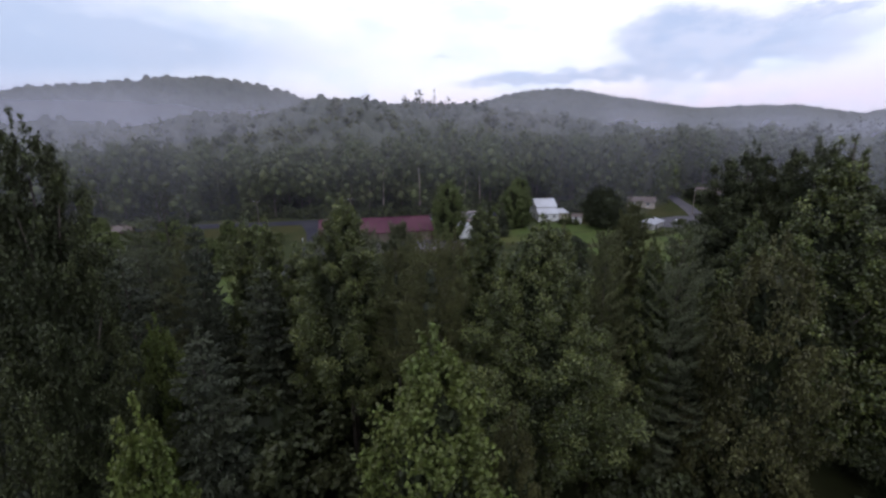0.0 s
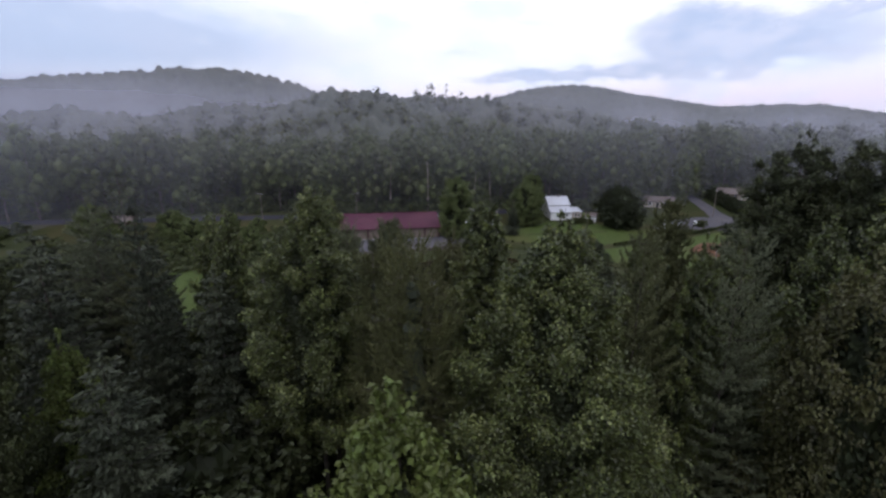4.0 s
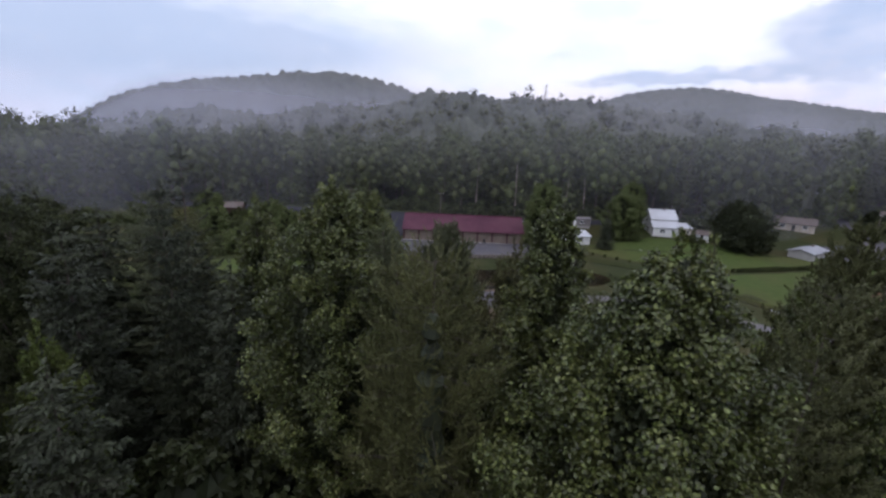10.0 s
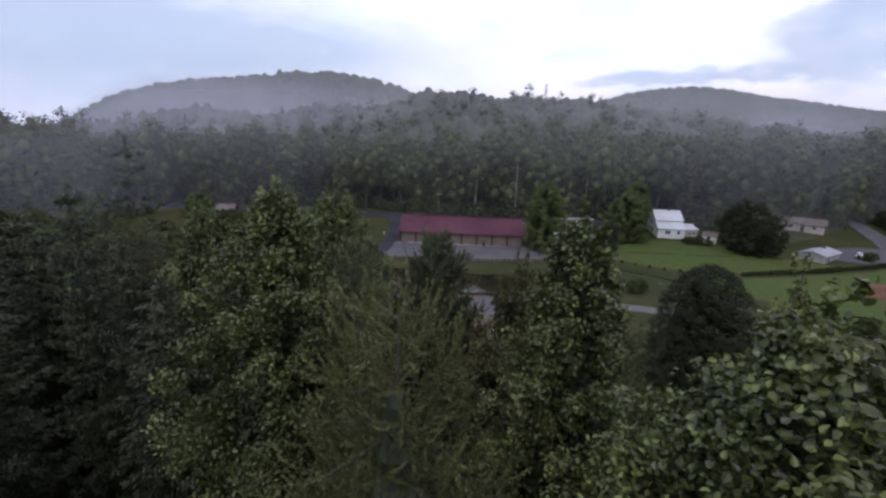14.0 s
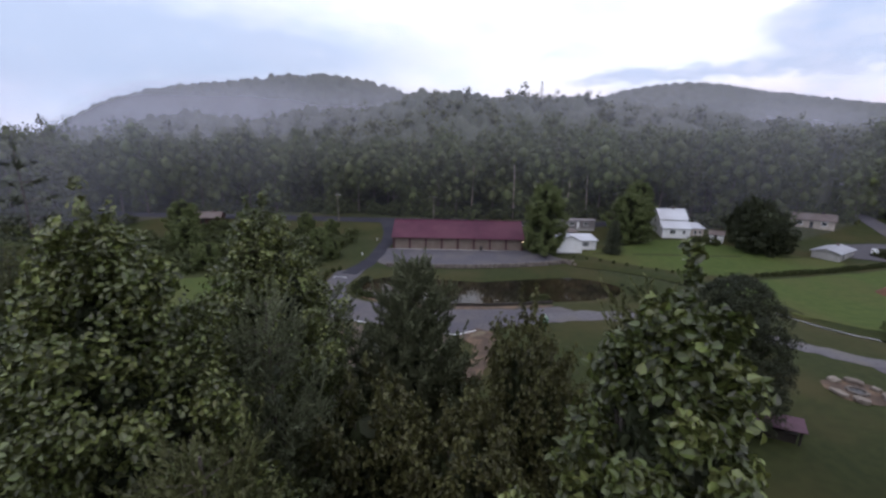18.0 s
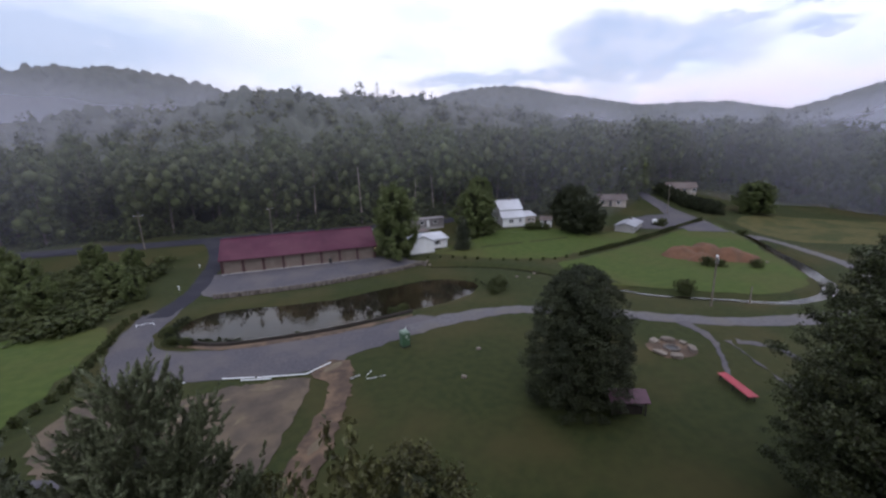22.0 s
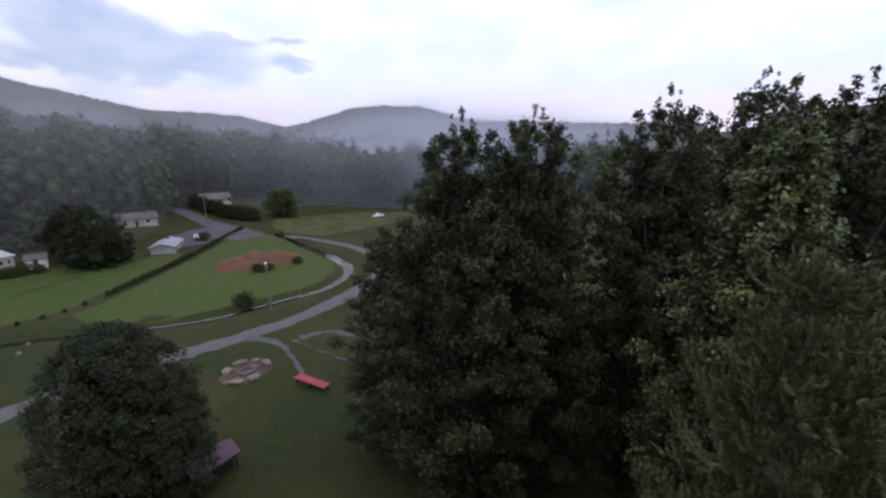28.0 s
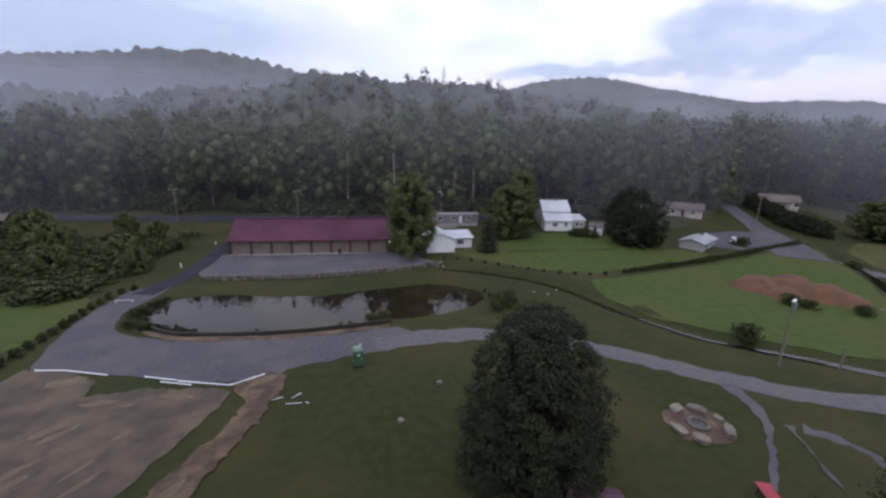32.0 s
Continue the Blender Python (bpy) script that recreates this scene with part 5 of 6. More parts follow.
def conifer_crown(seed, h, r, foot, whorls, per, needle, rise=0.25, dense=26, shape=1.0, fingers=0, slim=0.30, shoot=0.22):
    """Sprays of needles along branches in whorls."""
    rng = np.random.default_rng(seed)
    vs, ends = [], []
    for i in range(whorls):
        s = (i + rng.uniform(0, 0.6)) / whorls
        z = foot + (h - foot) * s
        reach = r * (1 - s) ** shape * rng.uniform(0.75, 1.15) + 0.25
        n = max(4, int(per * (1 - 0.5 * s)))
        for j in range(n):
            a = 2 * np.pi * (j + rng.uniform(-0.3, 0.3)) / n + i * 0.7
            ln = reach * rng.uniform(0.7, 1.1)
            out = np.array([np.cos(a), np.sin(a), 0])
            root = np.array([0, 0, z])
            up = rise * (0.4 + s) + rng.normal() * 0.08
            m = max(6, int(dense * ln))
            across = np.array([-out[1], out[0], 0])
            if fingers:
                nt = max(5, int(ln * fingers))
                tu = np.sort(rng.uniform(0.04, 1.0, nt) ** 0.6)
                side_ = np.where(np.arange(nt) % 2 == 0, 1.0, -1.0)
                side_[-1] = 0.0
                tl = 0.22 * ln * np.sin(np.pi * np.clip(tu * 0.8 + 0.12, 0, 1)) + shoot
                td = out * 0.8 + across * side_[:, None] * 0.75 + np.stack([np.zeros(nt), np.zeros(nt), up * 0.9 + rng.uniform(0.0, 0.4, nt)], 1)
                td /= np.linalg.norm(td, axis=1, keepdims=True)
                who = rng.integers(0, nt, m)
                u, v = tu[who], rng.uniform(0, 1, m)
            else:
                u = rng.uniform(0.15, 1.0, m) ** 0.8
            mid = root + out * (u * ln)[:, None] + np.array([0, 0, 1]) * (u * u * ln * up - 0.06 * u * ln)[:, None]
            if fingers:
                pos = mid + td[who] * (v * tl[who])[:, None] + rng.normal(size=(m, 3)) * 0.022
                lean = td[who] + 0.35 * rng.normal(size=(m, 3))
            else:
                wid = 0.21 * ln * np.sin(np.pi * np.clip(u * 0.8 + 0.12, 0, 1))
                off = rng.uniform(-1, 1, m)
                pos = mid + across * (off * wid)[:, None] + rng.normal(size=(m, 3)) * 0.05 + np.array([0, 0, -0.10]) * (np.abs(off) * wid)[:, None]
                lean = out * 0.9 + across * np.sign(off)[:, None] * 0.55 + np.array([0, 0, up * 1.4])
            nrm = np.tile(np.array([0, 0, 1.0]), (m, 1)) + 0.55 * rng.normal(size=(m, 3))
            vs.append(leaf_quads(pos, nrm, needle, slim, rng, droop=0.0, lean=lean))
            ends.append(tuple(root + out * ln * 0.95 + np.array([0, 0, ln * up * 0.85])))
    # leader at the top
    m = 40
    pos = np.stack([rng.normal(size=m) * 0.07, rng.normal(size=m) * 0.07, h - rng.uniform(-0.5, 0.9, m)], 1)
    lean = np.stack([rng.normal(size=m) * 0.5, rng.normal(size=m) * 0.5, np.ones(m)], 1)
    vs.append(leaf_quads(pos, ball(rng, m), needle, 0.22, rng, droop=0.0, lean=lean))
    lz = np.linspace(0.03, 0.8, 9)
    if not fingers:
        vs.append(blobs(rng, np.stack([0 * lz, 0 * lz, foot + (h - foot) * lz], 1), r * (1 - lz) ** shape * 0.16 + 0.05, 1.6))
    return np.concatenate(vs), ends


def conifer_trunk(seed, h, ends, trunk_r):
    bm = bmesh.new()
    add_tube(bm, (0, 0, -0.5), (0, 0, h * 0.6), trunk_r, trunk_r * 0.5, 8)
    add_tube(bm, (0, 0, h * 0.6), (0, 0, h), trunk_r * 0.5, 0.02, 8)
    rng = np.random.default_rng(seed)
    for j in rng.permutation(len(ends))[:60]:
        e = Vector(ends[j])
        add_tube(bm, (0, 0, max(0.5, e.z - 0.18 * Vector((e.x, e.y, 0)).length)), e, trunk_r * 0.09, 0.008, 4)
    me = bpy.data.meshes.new("trunk")
    bm.to_mesh(me)
    bm.free()
    me.materials.append(BARK)
    return me


def plant(x, y, crown, trunk, label, group="", scale=1.0, turn=0.0, name="tree", stretch=1.0, sink=0.0):
    t = thing(name, label, "tree", pose(x, y, grade(x, y) - sink, 0, 0, turn), group)
    t.scale = (scale, scale, scale * stretch)
    part("trunk", trunk, None, t)
    part("crown", crown, None, t)
    return t


def broadleaf(seed, h, r, foot, mat, leaf, clumps, per, kind="tall", lobe=0.42, lobes=18, trunk_r=0.25, bark=BARK, limbs=14, clump=0.16, outward=0.0):
    v, tips = broad_crown(seed, h, r, foot, clumps, per, leaf, kind, lobe, lobes, clump, outward)
    return raw_mesh("crown", v, quad_ids(len(v) // 4), mat), limbs_mesh(seed, h, r, foot, tips, trunk_r, limbs, bark)


def lobed(v):
    """Turns plain leaves into four-lobed ones: two folded halves with a notched tip."""
    a, r, t, l = v[0::4], v[1::4], v[2::4], v[3::4]
    notch = t * 0.86 + a * 0.14
    r1, r2 = r * 0.75 + a * 0.25, r * 0.62 + t * 0.38 + (r - l) * 0.12
    l1, l2 = l * 0.75 + a * 0.25, l * 0.62 + t * 0.38 + (l - r) * 0.12
    return np.stack([a, r1, r2, notch, a, notch, l2, l1], 1).reshape(-1, 3)


def leafy(seed, h, r, foot, mat, leaf, boughs, per, kind="tall", size=0.24, trunk_r=0.25, limbs=16, lobes=False, rise=0.75, tips_mat=None):
    v, state, heart, tips = bough_crown(seed, h, r, foot, boughs, per, leaf, kind, size, rise=rise)
    if lobes:
        v, state = lobed(v), np.repeat(state, 2)
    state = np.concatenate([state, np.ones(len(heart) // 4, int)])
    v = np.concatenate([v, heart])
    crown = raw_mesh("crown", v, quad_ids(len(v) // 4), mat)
    # deep leaves and heart are coloured darker to stand for crown shade
    crown.materials.append(LEAF_DARK_AND_SHADE)
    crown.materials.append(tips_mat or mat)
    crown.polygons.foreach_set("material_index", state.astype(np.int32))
    return crown, limbs_mesh(seed, h, r, foot, tips, trunk_r, limbs)


def plume_pine(seed, h, r, foot, mat, whorls, per, needle, shape=0.4, rise=0.8, plumes=6, long=0.45, trunk_r=0.13):
    """A young pine whose branches end in many upswept plumes of needles."""
    rng = np.random.default_rng(seed)
    base, aim, ends = [], [], []
    for i in range(whorls):
        s = (i + rng.uniform(0, 0.7)) / whorls
        reach = r * max(1 - s, 0.02) ** shape * rng.uniform(0.8, 1.1) + 0.15
        n = max(4, int(per * (1 - 0.35 * s)))
        for j in range(n):
            b = 2 * np.pi * (j + rng.uniform(-0.35, 0.35)) / n + i * 0.8
            out = np.array([np.cos(b), np.sin(b), 0.0])
            ln = reach * rng.uniform(0.6, 1.12)
            up = rise * rng.uniform(0.6, 1.2)
            root = np.array([0, 0, foot + (h - foot) * s - up * ln * 0.55])
            m = max(4, int(plumes * ln * 1.6))
            u = 0.2 + 0.8 * np.sort(rng.uniform(0, 1, m)) ** 0.7
            u[-1] = 1.0
            p = root + out * (u * ln)[:, None] + np.array([0, 0, 1]) * (u ** 1.6 * ln * up)[:, None]
            base.append(p)
            aim.append(out * 0.55 + np.array([0, 0, 0.35 + 0.4 * s]) + 0.62 * rng.normal(size=(m, 3)))
            ends.append(tuple(p[-1]))
    base, aim = np.concatenate(base), np.concatenate(aim)
    aim /= np.linalg.norm(aim, axis=1, keepdims=True)
    n, k = len(base), 32
    ln = long * rng.uniform(0.55, 1.3, n)
    who = np.repeat(np.arange(n), k)
    v = np.tile((np.arange(k) + 0.5) / k, n)
    bend = np.array([0, 0, 0.45])
    pos = base[who] + (aim[who] * v[:, None] + bend * (v * v)[:, None]) * ln[who][:, None]
    run = aim[who] + 2 * bend * v[:, None]
    run /= np.linalg.norm(run, axis=1, keepdims=True)
    e = ball(rng, len(who))
    e -= (e * run).sum(1, keepdims=True) * run
    e /= np.linalg.norm(e, axis=1, keepdims=True) + 1e-9
    lean = run + 0.62 * e * (1.1 - 0.6 * v)[:, None]
    pos = pos + lean * needle * 0.4
    leaves = leaf_quads(pos, np.cross(lean, e) + 0.3 * e, needle, 0.27, rng, droop=0.0, lean=lean * 3)
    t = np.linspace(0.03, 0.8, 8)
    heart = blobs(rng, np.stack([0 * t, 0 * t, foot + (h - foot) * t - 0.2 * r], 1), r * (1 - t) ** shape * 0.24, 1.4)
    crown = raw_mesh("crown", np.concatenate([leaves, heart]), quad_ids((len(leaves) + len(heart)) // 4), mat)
    # the heart's darker needle colour imitates shade between the branches
    crown.materials.append(NEEDLE_DARK_AND_SHADE)
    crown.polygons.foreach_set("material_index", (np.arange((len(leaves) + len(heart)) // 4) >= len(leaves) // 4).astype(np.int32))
    return crown, conifer_trunk(seed, h, ends, trunk_r)


def conifer(seed, h, r, foot, mat, whorls, per, needle, rise=0.25, dense=26, shape=1.0, trunk_r=0.22, fingers=0, slim=0.30, shoot=0.22):
    v, ends = conifer_crown(seed, h, r, foot, whorls, per, needle, rise, dense, shape, fingers, slim, shoot)
    return raw_mesh("crown", v, quad_ids(len(v) // 4), mat), conifer_trunk(seed, h, ends, trunk_r)


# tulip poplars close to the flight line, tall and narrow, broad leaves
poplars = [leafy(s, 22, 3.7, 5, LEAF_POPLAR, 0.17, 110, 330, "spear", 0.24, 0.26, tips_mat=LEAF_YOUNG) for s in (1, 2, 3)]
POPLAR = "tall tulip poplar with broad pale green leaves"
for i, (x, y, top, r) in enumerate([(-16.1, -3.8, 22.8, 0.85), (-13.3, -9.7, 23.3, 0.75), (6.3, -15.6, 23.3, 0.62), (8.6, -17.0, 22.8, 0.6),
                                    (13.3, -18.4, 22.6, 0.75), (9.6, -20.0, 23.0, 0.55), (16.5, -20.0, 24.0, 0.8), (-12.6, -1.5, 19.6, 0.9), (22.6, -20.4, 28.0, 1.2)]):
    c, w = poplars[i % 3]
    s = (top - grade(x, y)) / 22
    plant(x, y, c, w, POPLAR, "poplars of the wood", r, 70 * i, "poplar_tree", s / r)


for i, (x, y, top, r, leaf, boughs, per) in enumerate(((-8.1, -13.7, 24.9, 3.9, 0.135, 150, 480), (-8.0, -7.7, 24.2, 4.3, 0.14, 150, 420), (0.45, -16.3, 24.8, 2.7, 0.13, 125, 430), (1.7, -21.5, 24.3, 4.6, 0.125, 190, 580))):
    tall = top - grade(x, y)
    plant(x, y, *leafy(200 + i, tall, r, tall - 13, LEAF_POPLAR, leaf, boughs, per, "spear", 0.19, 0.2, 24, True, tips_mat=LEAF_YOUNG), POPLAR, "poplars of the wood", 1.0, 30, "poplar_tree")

# young bright maples below the start
young = leafy(11, 15, 3.5, 3, LEAF_BRIGHT, 0.17, 100, 330, "spear", 0.26, 0.16, rise=1.0)
for i, (x, y, top, r) in enumerate([(-4.9, -26.9, 21.6, 1.15), (-17.6, -17.2, 19.4, 0.7), (-13.2, -28.4, 21.2, 0.65), (-16.5, -31.0, 20.0, 0.7)]):
    s = (top - grade(x, y)) / 15
    plant(x, y, *young, "young maple with bright green leaves", "young maples of the wood", r, 50 * i, "maple_tree", s / r)

bronze = leafy(12, 15, 3.4, 3, LEAF_BROWN, 0.17, 100, 320, "tall", 0.25, 0.16)
for i, (x, y, top, r) in enumerate([(0.8, -7.9, 21.3, 0.72), (-1.4, -10.4, 19.2, 0.9), (-4.4, -9.4, 19.6, 0.9), (-2.2, -14.2, 18.8, 0.8), (3.2, -1.8, 15.6, 0.9), (12.8, -24.6, 23.4, 0.85), (-1.6, -26.4, 17.4, 0.5), (-2.0, -2.6, 17.0, 0.9)]):
    s = (top - grade(x, y)) / 15
    plant(x, y, *bronze, "dark bronze-green maple at the edge of the wood", "bronze maples of the wood", r, 50 * i, "maple_tree", s / r)

# white pines and hemlocks in the wood
PINE = "white pine with upswept sprays of grey-green needles"
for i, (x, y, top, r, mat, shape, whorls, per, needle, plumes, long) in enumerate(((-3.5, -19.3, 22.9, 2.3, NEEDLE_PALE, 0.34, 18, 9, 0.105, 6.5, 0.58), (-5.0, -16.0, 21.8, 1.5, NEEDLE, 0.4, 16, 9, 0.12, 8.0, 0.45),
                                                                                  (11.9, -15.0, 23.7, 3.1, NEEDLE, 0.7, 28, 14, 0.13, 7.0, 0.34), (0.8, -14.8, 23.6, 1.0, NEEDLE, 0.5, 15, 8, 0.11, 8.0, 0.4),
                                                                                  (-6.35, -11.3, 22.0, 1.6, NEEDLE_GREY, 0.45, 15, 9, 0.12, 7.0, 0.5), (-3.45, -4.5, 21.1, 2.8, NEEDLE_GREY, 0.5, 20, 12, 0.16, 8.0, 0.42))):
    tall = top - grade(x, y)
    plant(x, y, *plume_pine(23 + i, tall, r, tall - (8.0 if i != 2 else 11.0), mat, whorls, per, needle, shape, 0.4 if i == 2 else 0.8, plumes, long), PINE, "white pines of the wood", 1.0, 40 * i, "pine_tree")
pines = [conifer(s, 21, 3.9, 6, m, 24, 12, 0.27, 0.45, 120, 0.38, 0.13, 5, 0.18, shoot=0.34) for s, m in ((21, NEEDLE), (22, NEEDLE_GREY))]
for i, (x, y, top, r) in enumerate([(6.2, -20.4, 22.8, 0.55), (10.4, -21.2, 23.0, 0.6), (-20.5, -4.5, 21.0, 0.6),
                                    (-7.2, -3.9, 19.6, 0.7), (4.8, -9.8, 18.6, 0.6), (-24.0, -3.0, 22.0, 0.9)]):
    c, w = pines[i % 2]
    s = (top - grade(x, y)) / 21
    plant(x, y, c, w, PINE, "white pines of the wood", r, 40 * i, "pine_tree", s / r)
hemlock = conifer(31, 19, 4.2, 1.0, NEEDLE_DARK_AND_SHADE, 34, 12, 0.38, 0.10, 30, 0.5)
for i, (x, y, top, r) in enumerate([(-17.4, -10.8, 23.6, 0.55), (-13.4, -12.2, 20.0, 0.8), (-21.0, -12.5, 21.5, 0.9), (-18.6, -7.4, 20.8, 0.8), (-27.0, -4.0, 21.0, 1.0), (-34.0, -3.0, 22.0, 1.1), (-24.5, -20.0, 21.5, 0.9), (-14.8, -19.6, 19.0, 0.8), (-6.8, 2.6, 15.0, 0.8), (-13.5, 5.0, 16.0, 0.9), (-26.0, 0.0, 20.0, 1.05), (-30.0, -10.0, 22.0, 1.1)]):
    s = (top - grade(x, y)) / 19
    plant(x, y, *hemlock, "dark hemlock with drooping flat sprays", "hemlocks of the wood", r, 63 * i, "hemlock_tree", s / r)

spire = conifer(32, 25, 4.6, 2.0, NEEDLE_DARK_AND_SHADE, 24, 9, 0.30, 0.28, 44, 0.7, fingers=4)
for x, y, top, r in ((-23.0, -1.0, 25.4, 0.95), (-28.0, 6.0, 19.0, 0.9)):
    plant(x, y, *spire, "dark spire-topped pine standing above the wood", "spired pines of the wood", r, 20, "pine_tree", (top - grade(x, y)) / 25 / r)

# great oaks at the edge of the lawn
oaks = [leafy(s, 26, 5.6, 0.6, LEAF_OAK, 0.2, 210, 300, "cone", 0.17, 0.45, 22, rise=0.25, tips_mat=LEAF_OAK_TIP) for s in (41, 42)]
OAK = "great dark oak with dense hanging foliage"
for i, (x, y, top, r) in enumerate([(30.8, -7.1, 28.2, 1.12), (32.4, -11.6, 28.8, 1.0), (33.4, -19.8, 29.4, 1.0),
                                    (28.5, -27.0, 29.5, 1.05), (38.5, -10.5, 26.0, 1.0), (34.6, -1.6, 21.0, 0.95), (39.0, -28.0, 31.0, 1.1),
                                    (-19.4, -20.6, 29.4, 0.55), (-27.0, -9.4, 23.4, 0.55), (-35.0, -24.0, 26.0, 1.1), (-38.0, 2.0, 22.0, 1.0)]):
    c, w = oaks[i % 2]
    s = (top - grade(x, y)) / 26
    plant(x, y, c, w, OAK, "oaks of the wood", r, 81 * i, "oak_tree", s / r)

# understorey that fills the wood below the crowns
shrub = leafy(51, 10, 3.6, 0.3, LEAF_OAK, 0.32, 60, 200, "oval", 0.26, 0.14)
rng = np.random.default_rng(7)
spots = []
for _ in range(4000):
    x, y = rng.uniform(-62, 16), rng.uniform(-44, 9)
    lawn = x > -9 and y > 1.5 + max(0, (x - 2)) * -0.8
    if lawn or y > 9 - 0.15 * abs(x) or len(spots) > 44:
        continue
    if all((x - a) ** 2 + (y - b) ** 2 > 26 for a, b in spots):
        spots.append((x, y))
for i, (x, y) in enumerate(spots):
    near = abs(x + 2.5) < 9
    k = rng.uniform(0.85, 1.1) if near else rng.uniform(0.95, 1.45)
    plant(x, y, *shrub, "leafy understorey tree in the wood", "understorey of the wood", k, 37 * i, "understorey_tree", rng.uniform(0.9, 1.2))

# single trees about the lawn
dome = broadleaf(61, 14.6, 5.4, 0.1, LEAF_DARK_AND_SHADE, 0.165, 950, 56, "dome", 0.22, 20, 0.3, limbs=8, clump=0.1)
plant(25.6, 16.6, *dome, "dense dome-shaped dark tree on the lawn", name="dome_tree")
oval = leafy(62, 17.5, 4.6, 0.8, LEAF_FIELD, 0.36, 110, 260, "oval", 0.2, 0.3)
plant(21.6, 80.6, *oval, "tall oval green tree beside the garages", name="maple_tree", scale=1.12, stretch=0.96)
plant(50.5, 97.0, *oval, "leafy green tree beside the farmhouse", name="maple_tree", scale=1.3, turn=80, stretch=0.68)
plant(57.0, 108.0, *oval, "leafy green tree beside the farmhouse", name="maple_tree", scale=1.05, turn=190, stretch=0.9)
plant(155.0, 83.0, *oval, "round green tree at the field's edge", name="maple_tree", scale=1.35, turn=10, stretch=0.5)
round_tree = leafy(63, 11.5, 6.6, 0.2, LEAF_DARK_AND_SHADE, 0.42, 110, 260, "oval", 0.18, 0.35)
plant(82.0, 86.5, *round_tree, "broad dark round tree on the lawn", name="round_tree")
plant(88.0, 100.0, *round_tree, "broad dark round tree behind the house", name="round_tree", scale=0.95, turn=75, stretch=1.25)
cone = conifer(64, 8.8, 2.6, 0.1, NEEDLE_DARK_AND_SHADE, 26, 13, 0.36, 0.15, 22, 0.45)
plant(40.2, 82.4, *cone, "dark clipped conifer beside the white shed", name="conifer_tree")
bushy = broadleaf(65, 2.6, 2.0, 0.05, LEAF_BUSH, 0.2, 90, 34, "oval", 0.45, 10, 0.06, limbs=6)
for i, (x, y, k) in enumerate([(34.6, 51.6, 0.9), (36.2, 53.2, 0.8), (33.2, 50.2, 0.6), (13.5, 49.0, 0.5), (15.2, 49.4, 0.6), (65.2, 36.6, 0.9), (70.2, 97.2, 0.9),
                               (72.8, 96.6, 1.0), (75.0, 95.2, 0.8), (84.5, 46.9, 0.8), (86.3, 45.3, 0.6), (92.2, 41.6, 0.7), (110.0, 82.5, 1.0), (-19.2, 49.3, 0.5), (-20.6, 53.5, 0.55), (-17.0, 48.3, 0.5),
                               (124.5, 66.5, 0.8)]):
    plant(x, y, *bushy, "low leafy bush in the grass", "bushes about the lawn", k, 55 * i, "bush")

# rows of little clipped shrubs
little = broadleaf(66, 1.1, 0.62, 0.0, LEAF_BUSH, 0.2, 26, 16, "oval", 0.45, 8, 0.03, limbs=4)


def hedge_row(pts, step, k, label, group):
    line = resample(pts, 0.5)
    run, last = 0.0, line[0]
    for i, p in enumerate(line):
        run += (p - last).length
        last = p
        if run >= step or i == 0:
            run = 0.0
            plant(p.x, p.y, *little, label, group, k * (0.85 + 0.3 * ((i * 37) % 10) / 10), (i * 73) % 360, "hedge_shrub")


hedge_row([(-30.5, 28), (-27.5, 40), (-27.6, 50), (-28.2, 61), (-26, 66)], 1.9, 1.15, "small clipped shrub in a row along the yard", "shrubs along the yard")
hedge_row([(66, 66.5), (83, 70.5), (100, 75), (116, 79.5), (128, 82)], 1.35, 1.15, "small dark shrub in a row across the lawn", "shrubs across the lawn")
hedge_row([(29, 78), (36, 75.5), (45, 70.5), (56, 66), (64, 66)], 3.0, 0.7, "tiny shrub in a spaced row", "shrubs along the creek")


def joined(name, spots, templates, mat, label, category):
    """Many crowns as one object of stuff."""
    out, faces, total = [], [], 0
    for i, (x, y, k, kz) in enumerate(spots):
        v = templates[i % len(templates)]
        if isinstance(v, tuple):
            v, f = v
            faces.append(f + total)
            total += len(v)
        a = i * 2.4
        c, s = math.cos(a), math.sin(a)
        w = np.stack([(v[:, 0] * c - v[:, 1] * s) * k + x, (v[:, 0] * s + v[:, 1] * c) * k + y, v[:, 2] * kz + grade(x, y)], 1)
        out.append(w)
    v = np.concatenate(out)
    ids_ = np.concatenate(faces) if faces else quad_ids(len(v) // 4)
    return tagged(part(name, raw_mesh(name, v, ids_, mat, bool(faces)), None), label, category, kind="stuff")


# tall clipped hedge by the side road
spots = [(x, y, 1.5, 1.7) for x, y in [(143.5 - 0.2 * i + 0.3 * (i % 2), 117 - 2.3 * i) for i in range(14)]]
brush_v, _ = broad_crown(72, 2.8, 2.0, 0.0, 30, 8, 0.5, "oval", 0.5, 9)
bush_v, _ = broad_crown(71, 2.8, 1.9, 0.0, 70, 26, 0.30, "oval", 0.5, 9)
joined("tall_hedge", spots, [bush_v], LEAF_DARK_AND_SHADE, "tall dark green hedge along the side road", "hedge")
# rushes along the pond
rush_v, _ = broad_crown(73, 1.1, 0.6, 0.0, 16, 9, 0.22, "oval", 0.5, 6)
spots = [(p.x + 0.5 * math.sin(i * 3.7), p.y + 0.4 * math.cos(i * 2.3), 0.8 + 0.5 * ((i * 7) % 5) / 5, 0.5 + 0.6 * ((i * 3) % 7) / 7)
         for i, p in enumerate(resample([(-19.5, 60), (-20.4, 55), (-19, 50.8), (-15, 48.4), (-10, 46.9)], 0.55))]
